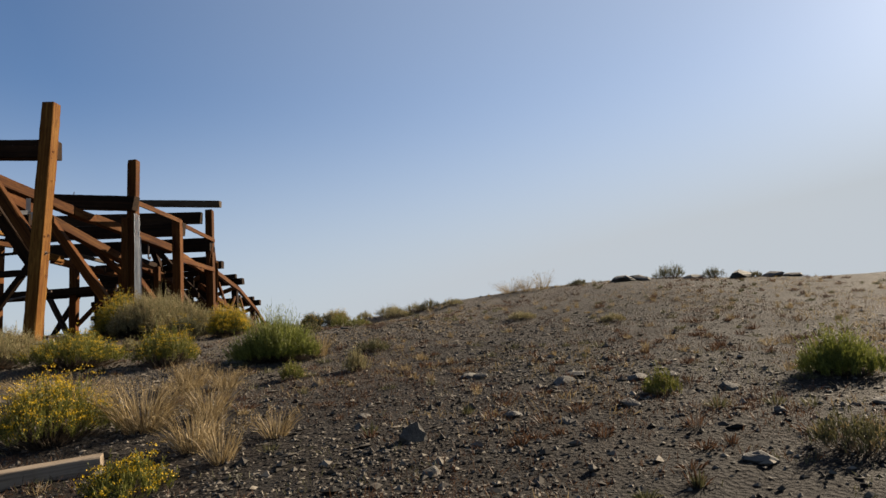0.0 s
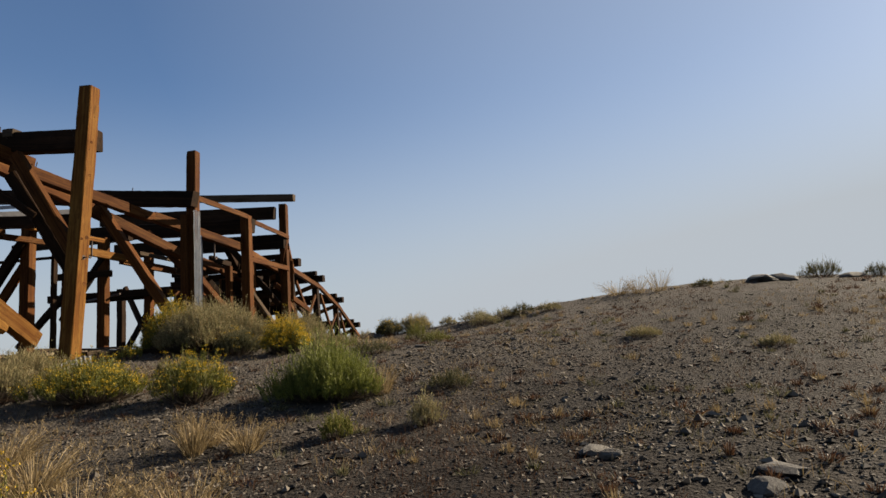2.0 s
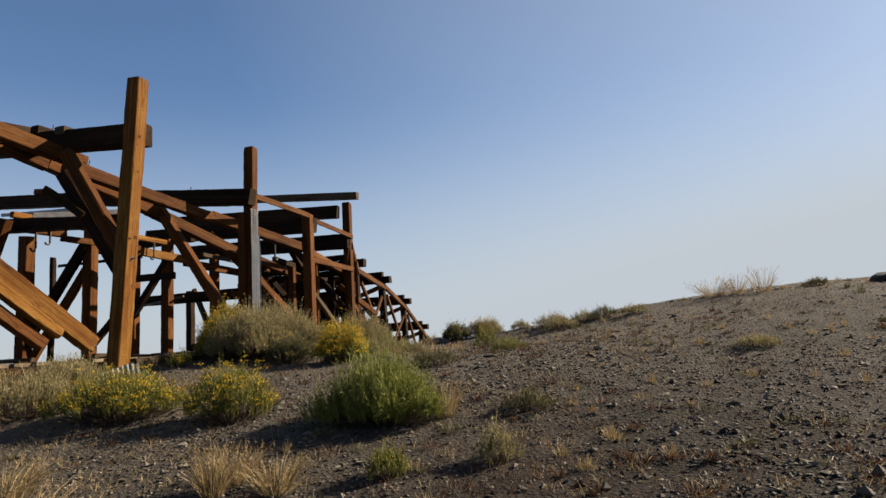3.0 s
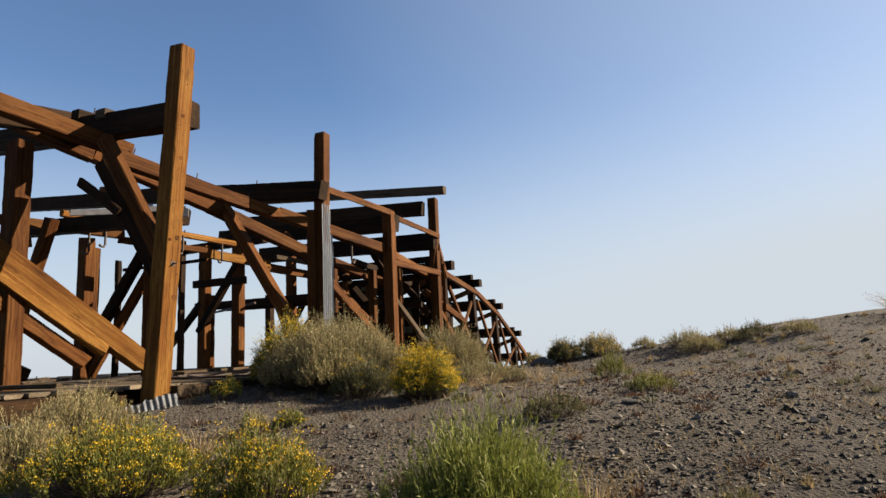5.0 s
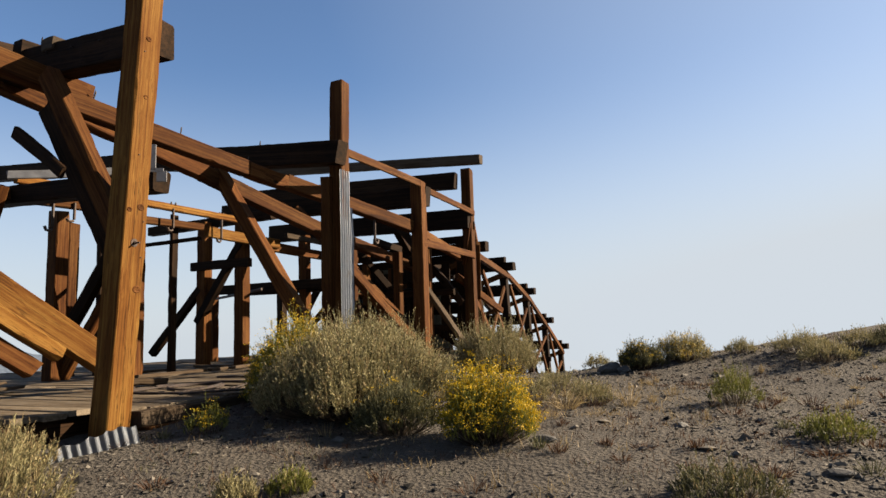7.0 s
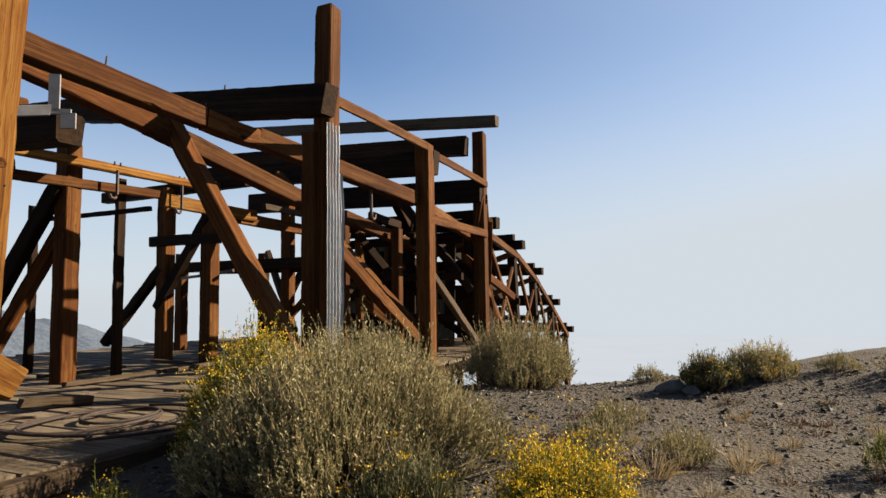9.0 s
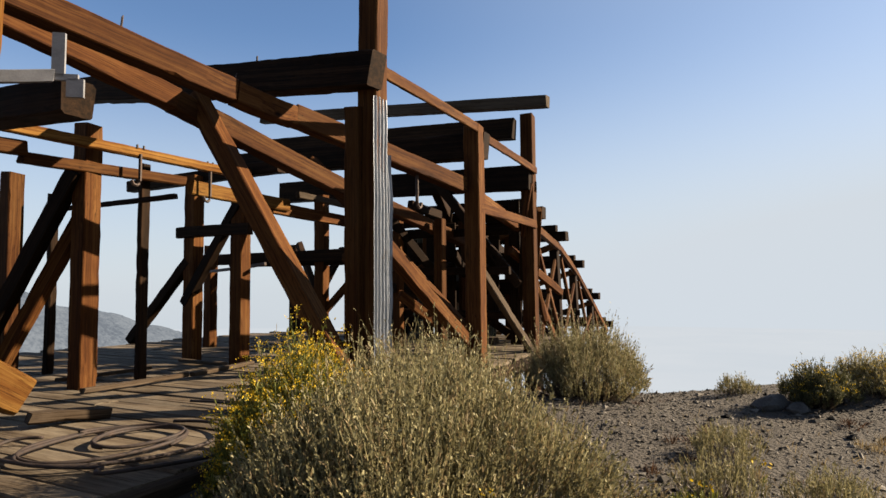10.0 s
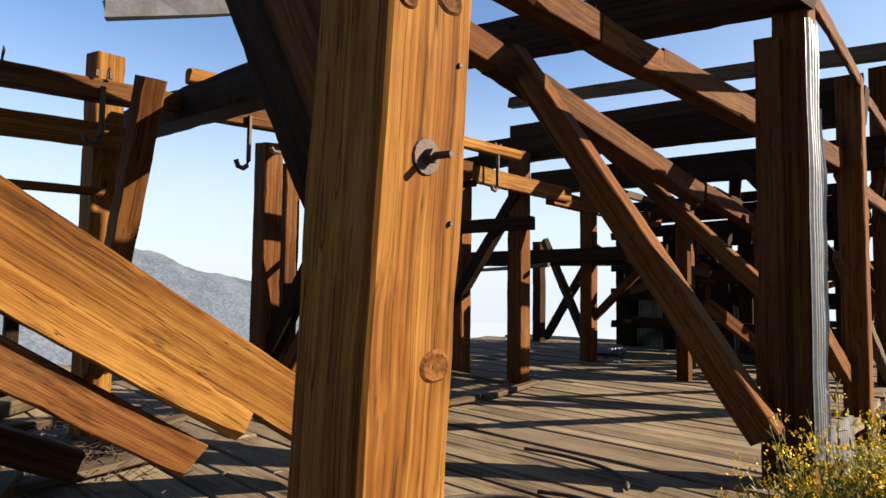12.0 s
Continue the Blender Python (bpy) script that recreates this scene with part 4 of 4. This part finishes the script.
SAGE_LABEL = "grey-green sagebrush with dry shoots on the gravel"
shrub("sagebrush", "large grey-green sagebrush beside the deck's edge", -6.75, 14.0, 1.1, 0.95, SAGE, 11, 2200, 15, 0.03, 0.0095, dead=0.22)
shrub("sagebrush", "large grey-green sagebrush beside the deck's edge", -7.35, 15.2, 0.95, 0.95, SAGE, 12, 1700, 15, 0.03, 0.0095, dead=0.3)
shrub("rabbitbrush", "green rabbitbrush with yellow blossom at the deck's edge", -7.75, 14.15, 0.6, 0.92, YGREEN, 13, 950, 12, 0.04, 0.008, FLOWER, 0.8, dead=0.05)
shrub("rabbitbrush", "round rabbitbrush covered in golden yellow blossom", -4.9, 13.35, 0.42, 0.6, YGREEN, 14, 620, 7, 0.035, 0.005, FLOWER, 1.0)
shrub("sagebrush", SAGE_LABEL, -7.1, 18.9, 0.85, 0.95, SAGE, 15, 1000, 12, 0.035, 0.009, dead=0.2)
shrub("sagebrush", SAGE_LABEL, -5.85, 13.35, 0.38, 0.48, SAGE_DARK, 16, 320, 10, 0.035, 0.006, FLOWER, 0.06)
shrub("rabbitbrush", "small green weed with a few yellow flowers", -7.5, 12.6, 0.2, 0.3, YGREEN, 17, 60, 7, 0.035, 0.006, FLOWER, 0.3)
shrub("sagebrush", SAGE_LABEL, -7.55, 10.5, 0.6, 0.5, SAGE, 18, 500, 10, 0.035, 0.006, dead=0.35)
shrub("sagebrush", SAGE_LABEL, -8.3, 11.1, 0.45, 0.42, SAGE, 19, 300, 10, 0.035, 0.006, dead=0.45)
shrub("rabbitbrush", "dense olive shrub on the crest", -4.5, 18.8, 0.36, 0.42, SAGE_DARK, 20, 420, 10, 0.04, 0.007, FLOWER, 0.12)
shrub("rabbitbrush", "pale shrub with seed heads on the crest", -3.9, 19.4, 0.46, 0.42, SAGE, 21, 420, 9, 0.04, 0.006, FLOWER, 0.15, dead=0.2)
for x, y, r, h, mat, sd in ((-3.0, 15.8, 0.28, 0.38, YGREEN, 31), (-2.2, 14.05, 0.28, 0.2, YGREEN, 32), (-2.15, 19.3, 0.45, 0.3, SAGE, 33), (-1.4, 19.3, 0.36, 0.24, SAGE, 34),
                            (-5.2, 15.5, 0.28, 0.36, SAGE, 35), (-4.55, 15.6, 0.3, 0.26, SAGE, 36), (-2.95, 12.35, 0.34, 0.2, SAGE_DARK, 37), (-5.27, 16.7, 0.3, 0.28, SAGE, 38),
                            (-5.3, 15.0, 0.22, 0.16, YGREEN, 39), (-5.36, 19.5, 0.25, 0.22, SAGE, 40), (-3.0, 19.6, 0.26, 0.2, SAGE, 41), (-1.3, 10.4, 0.3, 0.18, SAGE_DARK, 42),
                            (-1.3, 8.9, 0.17, 0.27, SAGE, 43), (-2.1, 8.5, 0.17, 0.22, YGREEN, 44), (-1.9, 18.6, 0.4, 0.3, SAGE, 45), (-0.95, 19.4, 0.33, 0.28, SAGE_DARK, 46),
                            (-0.22, 19.2, 0.32, 0.2, SAGE, 47), (6.7, 20.2, 0.5, 0.42, SAGE_DARK, 48), (8.1, 20.4, 0.34, 0.3, SAGE_DARK, 49), (9.3, 20.2, 0.25, 0.16, SAGE_DARK, 50),
                            (2.1, 6.0, 0.16, 0.2, YGREEN, 51), (2.75, 4.2, 0.24, 0.18, SAGE_DARK, 52), (-6.0, 11.45, 0.17, 0.24, SAGE, 53), (-5.8, 11.8, 0.17, 0.13, YGREEN, 54),
                            (3.7, 19.6, 0.3, 0.16, SAGE_DARK, 55), (1.4, 13.5, 0.3, 0.12, SAGE, 56), (3.0, 12.0, 0.25, 0.1, SAGE, 57)):
    shrub("weed", "low dusty weed growing in the gravel", x, y, r, h, mat, sd, max(40, int(700 * r * r)) + 60, 7, 0.032, 0.006, dead=0.12, group="low weeds")
shrub("rabbitbrush", "fresh green rabbitbrush of upright shoots", -2.75, 9.95, 0.62, 0.68, GREEN, 61, 800, 10, 0.06, 0.006, shoot=0.75)
shrub("rabbitbrush", "fresh green rabbitbrush of upright shoots", 3.95, 6.4, 0.34, 0.38, GREEN, 62, 300, 10, 0.05, 0.006, shoot=0.7)
shrub("rabbitbrush", "green rabbitbrush with sparse yellow flowers", -5.9, 9.75, 0.68, 0.5, YGREEN, 63, 620, 9, 0.04, 0.006, FLOWER, 0.3)
shrub("rabbitbrush", "green rabbitbrush with sparse yellow flowers", -4.5, 9.85, 0.5, 0.55, YGREEN, 64, 420, 9, 0.04, 0.006, FLOWER, 0.25, dead=0.1)
shrub("rabbitbrush", "rabbitbrush with orange-yellow flowers by the log", -3.55, 5.75, 0.52, 0.55, YGREEN, 65, 460, 9, 0.04, 0.005, FLOWER, 0.5, dead=0.15)
shrub("rabbitbrush", "rabbitbrush with orange-yellow flowers by the log", -2.0, 4.3, 0.26, 0.22, YGREEN, 66, 130, 9, 0.035, 0.005, FLOWER, 0.4)
shrub("sagebrush", SAGE_LABEL, -7.3, 9.6, 0.7, 0.5, SAGE, 67, 460, 9, 0.04, 0.006, dead=0.3)
for x, y, r, h, n, sd in ((-3.3, 7.95, 0.2, 0.38, 220, 71), (-2.85, 8.1, 0.26, 0.3, 220, 72), (-2.75, 5.9, 0.4, 0.5, 420, 73), (-2.3, 6.3, 0.3, 0.4, 260, 74), (-3.3, 8.2, 0.25, 0.33, 200, 75), (-2.0, 5.3, 0.3, 0.4, 260, 76),
                          (2.6, 19.5, 0.35, 0.6, 160, 77), (1.6, 20.0, 0.5, 0.42, 260, 78), (2.1, 19.8, 0.35, 0.5, 160, 79), (-2.1, 10.1, 0.22, 0.4, 160, 80), (-1.6, 4.9, 0.2, 0.38, 120, 81),
                          (-1.4, 5.6, 0.22, 0.3, 140, 82), (-4.1, 7.0, 0.4, 0.4, 300, 83), (-5.0, 7.6, 0.4, 0.35, 300, 84), (-4.1, 15.6, 0.2, 0.3, 80, 85), (-5.9, 10.6, 0.25, 0.3, 140, 86), (-4.7, 15.1, 0.25, 0.24, 120, 87)):
    tuft(x, y, r, h, STRAW, sd, n, heads=0.25)

# ---- log, stones ----
loose("log", "pale split weathered log lying in the weeds", "log", (-3.7, 4.35, 0.98), (-2.55, 4.92, 1.05), 0.26, 0.17, wood("pale_log", (0.06, 0.04, 0.026), (0.155, 0.12, 0.085), (0.23, 0.19, 0.14), (0.18, 0.15, 0.12), 0.5, 0.8))


def stone_bm(size, flat, seed):
    bm = bmesh.new()
    bmesh.ops.create_icosphere(bm, subdivisions=2, radius=1)
    off = Vector((seed * 3.7, seed * 1.3, 0))
    for v in bm.verts:
        c = v.co.copy()
        k = 1 + 0.45 * noise.noise(c * 1.1 + off) + 0.15 * noise.noise(c * 3 + off)
        q = c * k
        for ax in ((0.8, 0.3, 0.5), (-0.5, 0.7, 0.4), (0.1, -0.8, 0.55)):
            n = Vector(ax).normalized()
            over = q.dot(n) - 0.62
            if over > 0:
                q -= n * over * 0.9
        v.co = Vector((q.x * size, q.y * size * 0.8, q.z * size * flat))
    return bm


def stone(x, y, size, flat, seed, label="grey angular stone lying on the gravel", yaw=0.0, tilt=0.0):
    ob = finish("stone", stone_bm(size, flat, seed), STONE)
    ob.matrix_basis = pose(x, y, ground_z(x, y) + size * flat * 0.35, tilt, tilt * 0.4, yaw)
    return tagged(ob, label, "stone", "stones on the slope")


stone(-0.12, 5.1, 0.12, 0.95, 1, "upright grey stone standing on the slope", 20, 25)
for i, (x, y, sz, fl) in enumerate(((0.45, 7.75, 0.11, 0.5), (0.32, 7.95, 0.16, 0.25), (2.2, 6.55, 0.13, 0.5), (2.35, 6.75, 0.14, 0.4), (2.05, 6.7, 0.12, 0.4), (0.07, 4.3, 0.09, 0.45), (1.33, 6.9, 0.14, 0.4),
                                    (2.13, 4.15, 0.12, 0.35), (2.75, 6.15, 0.1, 0.6), (2.73, 5.1, 0.07, 0.5), (1.5, 7.2, 0.18, 0.2), (-4.4, 13.35, 0.12, 0.3), (-4.95, 18.6, 0.22, 0.5), (-4.7, 18.5, 0.16, 0.5),
                                    (5.0, 19.2, 0.42, 0.35), (5.5, 19.3, 0.4, 0.3), (8.8, 20.0, 0.45, 0.4), (9.8, 20.1, 0.5, 0.25), (10.4, 20.2, 0.4, 0.25), (7.4, 20.2, 0.35, 0.3), (3.6, 5.2, 0.13, 0.3),
                                    (1.1, 5.3, 0.08, 0.4), (0.7, 5.6, 0.09, 0.35), (1.7, 5.6, 0.1, 0.4), (-0.7, 6.1, 0.07, 0.4), (-3.4, 14.3, 0.1, 0.3), (-2.3, 13.0, 0.11, 0.3), (-6.2, 12.9, 0.07, 0.5), (-5.1, 11.9, 0.06, 0.5), (-3.8, 11.9, 0.08, 0.4))):
    stone(x, y, sz, fl, i + 2, yaw=i * 47, tilt=(i * 13) % 20 - 10)

# gravel: thousands of small chips, dense near the walk
rs = np.random.RandomState(77)


def chips(count, size_lo, size_hi, sample, seed):
    rs = np.random.RandomState(seed)
    corners = np.array([(1, 0, 0), (0, 1, 0), (-1, 0, 0), (0, -1, 0), (0, 0, 1), (0, 0, -1)], float)
    tri = [(0, 1, 4), (1, 2, 4), (2, 3, 4), (3, 0, 4), (1, 0, 5), (2, 1, 5), (3, 2, 5), (0, 3, 5)]
    verts, faces = [], []
    for k in range(count):
        x, y = sample(rs)
        sz = size_lo + (size_hi - size_lo) * rs.uniform() ** 3
        a = rs.uniform(0, 2 * np.pi)
        q = corners * rs.uniform(0.55, 1.25, (6, 1)) * [sz, sz * rs.uniform(0.5, 0.9), sz * rs.uniform(0.25, 0.6)] + rs.normal(size=(6, 3)) * sz * 0.12
        ca, sa = math.cos(a), math.sin(a)
        q = np.stack([q[:, 0] * ca - q[:, 1] * sa + x, q[:, 0] * sa + q[:, 1] * ca + y, q[:, 2] + ground_z(x, y) + sz * 0.15], 1)
        n0 = len(verts)
        verts.extend(q.tolist())
        faces.extend([(a_ + n0, b_ + n0, c_ + n0) for a_, b_, c_ in tri])
    return verts, faces


def near_walk(rs):
    while True:
        x, y = rs.uniform(-8.3, 8), rs.uniform(1.2, 20.5)
        line = 0.4 - 0.04 * max(0, y - 2) ** 1.9
        d = math.hypot(x - max(-6.5, line), (y - min(y, 12)) * 0.5)
        if rs.uniform() < math.exp(-d / 4.0) and noise.noise(Vector((x * 0.35, y * 0.35, 9.0))) + rs.uniform(-0.5, 0.6) > -0.1:
            return x, y


GRAVEL = leafy("gravel_chip", (0.004, 0.0034, 0.0027), (0.11, 0.097, 0.08), 0.9)
GRAVEL.node_tree.nodes["Mix Shader"].inputs[0].default_value = 0.0
v, f = chips(100000, 0.005, 0.034, near_walk, 5)
v2, f2 = chips(4200, 0.02, 0.075, near_walk, 6)
f = f + [(a + len(v), b + len(v), c + len(v)) for a, b, c in f2]
v = v + v2
tagged(mesh_of("gravel", v, f, GRAVEL), "loose grey and brown gravel chips", "gravel", kind="stuff")


# stubble: short dry stalks scattered over the soil
def stubble(name, count, mat, h_lo, h_hi, seed, label, patch):
    rs = np.random.RandomState(seed)
    base = []
    while len(base) < count:
        x, y = rs.uniform(-8.4, 10), rs.uniform(0.8, 21)
        if noise.noise(Vector((x * 0.45, y * 0.45, patch))) + rs.uniform(-0.35, 0.35) > 0.12 and rs.uniform() < math.exp(-max(0, y - 5) / 9):
            cx, cy = rs.normal(size=(2, 9)) * 0.05
            for dx, dy in zip(cx, cy):
                base.append((x + dx, y + dy, ground_z(x + dx, y + dy) - 0.005))
    base = np.array(base)
    n = len(base)
    way = rs.normal(size=(n, 3)) * 0.5 + [0, 0, 0.75]
    way /= np.linalg.norm(way, axis=1)[:, None]
    way[:, 2] = abs(way[:, 2])
    v, f = blades(base, base + way * rs.uniform(h_lo, h_hi, (n, 1)), np.full(n, 0.0045), 0.05, rs)
    return tagged(mesh_of(name, v, f, mat), label, "weeds", kind="stuff")


def clumps(name, count, mat, seed, label, r, h, patch, blade=0.006):
    """Many small weed clumps, joined because nobody could count them."""
    rs = np.random.RandomState(seed)
    feet, tips = [], []
    while count > 0:
        x, y = rs.uniform(-8.2, 11), rs.uniform(1.5, 20.8)
        if noise.noise(Vector((x * 0.3, y * 0.3, patch))) + rs.uniform(-0.4, 0.4) < 0.05 or y > 20.4 - 3.8 * smoothstep(-1.4, 9.0, -x):
            continue
        count -= 1
        k = int(rs.uniform(25, 70))
        cr, ch = r * rs.uniform(0.5, 1.4), h * rs.uniform(0.5, 1.4)
        a, u = rs.uniform(0, 2 * np.pi, k), np.sqrt(rs.uniform(0, 1, k))
        z0 = ground_z(x, y)
        fx, fy = x + 0.45 * cr * u * np.cos(a), y + 0.45 * cr * u * np.sin(a)
        feet.append(np.stack([fx, fy, np.full(k, z0 - 0.01)], 1))
        tips.append(np.stack([x + cr * u * np.cos(a), y + cr * u * np.sin(a), z0 + ch * rs.uniform(0.4, 1, k) * (1.1 - 0.6 * u)], 1) + rs.normal(size=(k, 3)) * 0.015)
    feet, tips = np.concatenate(feet), np.concatenate(tips)
    v, f = blades(feet, tips, np.full(len(feet), blade), 0.1, rs)
    return tagged(mesh_of(name, v, f, mat), label, "weeds", kind="stuff")


clumps("russet_clumps", 420, RUSSET, 101, "small russet clumps of dried weeds on the slope", 0.14, 0.1, 3.3)
clumps("sage_clumps", 190, SAGE_DARK, 102, "small dusty green clumps on the slope", 0.12, 0.1, 6.1)
clumps("straw_clumps", 260, STRAW, 103, "small straw-coloured grass clumps on the slope", 0.1, 0.13, 7.4, 0.004)
stubble("stubble", 60000, RUSSET, 0.02, 0.09, 91, "low russet stubble of dried weeds", 2.0)
stubble("dry_grass", 24000, STRAW, 0.03, 0.12, 92, "short dry straw-coloured grass", 5.5)
stubble("low_weeds", 15000, SAGE_DARK, 0.02, 0.07, 93, "sparse dusty green seedlings", 8.0)
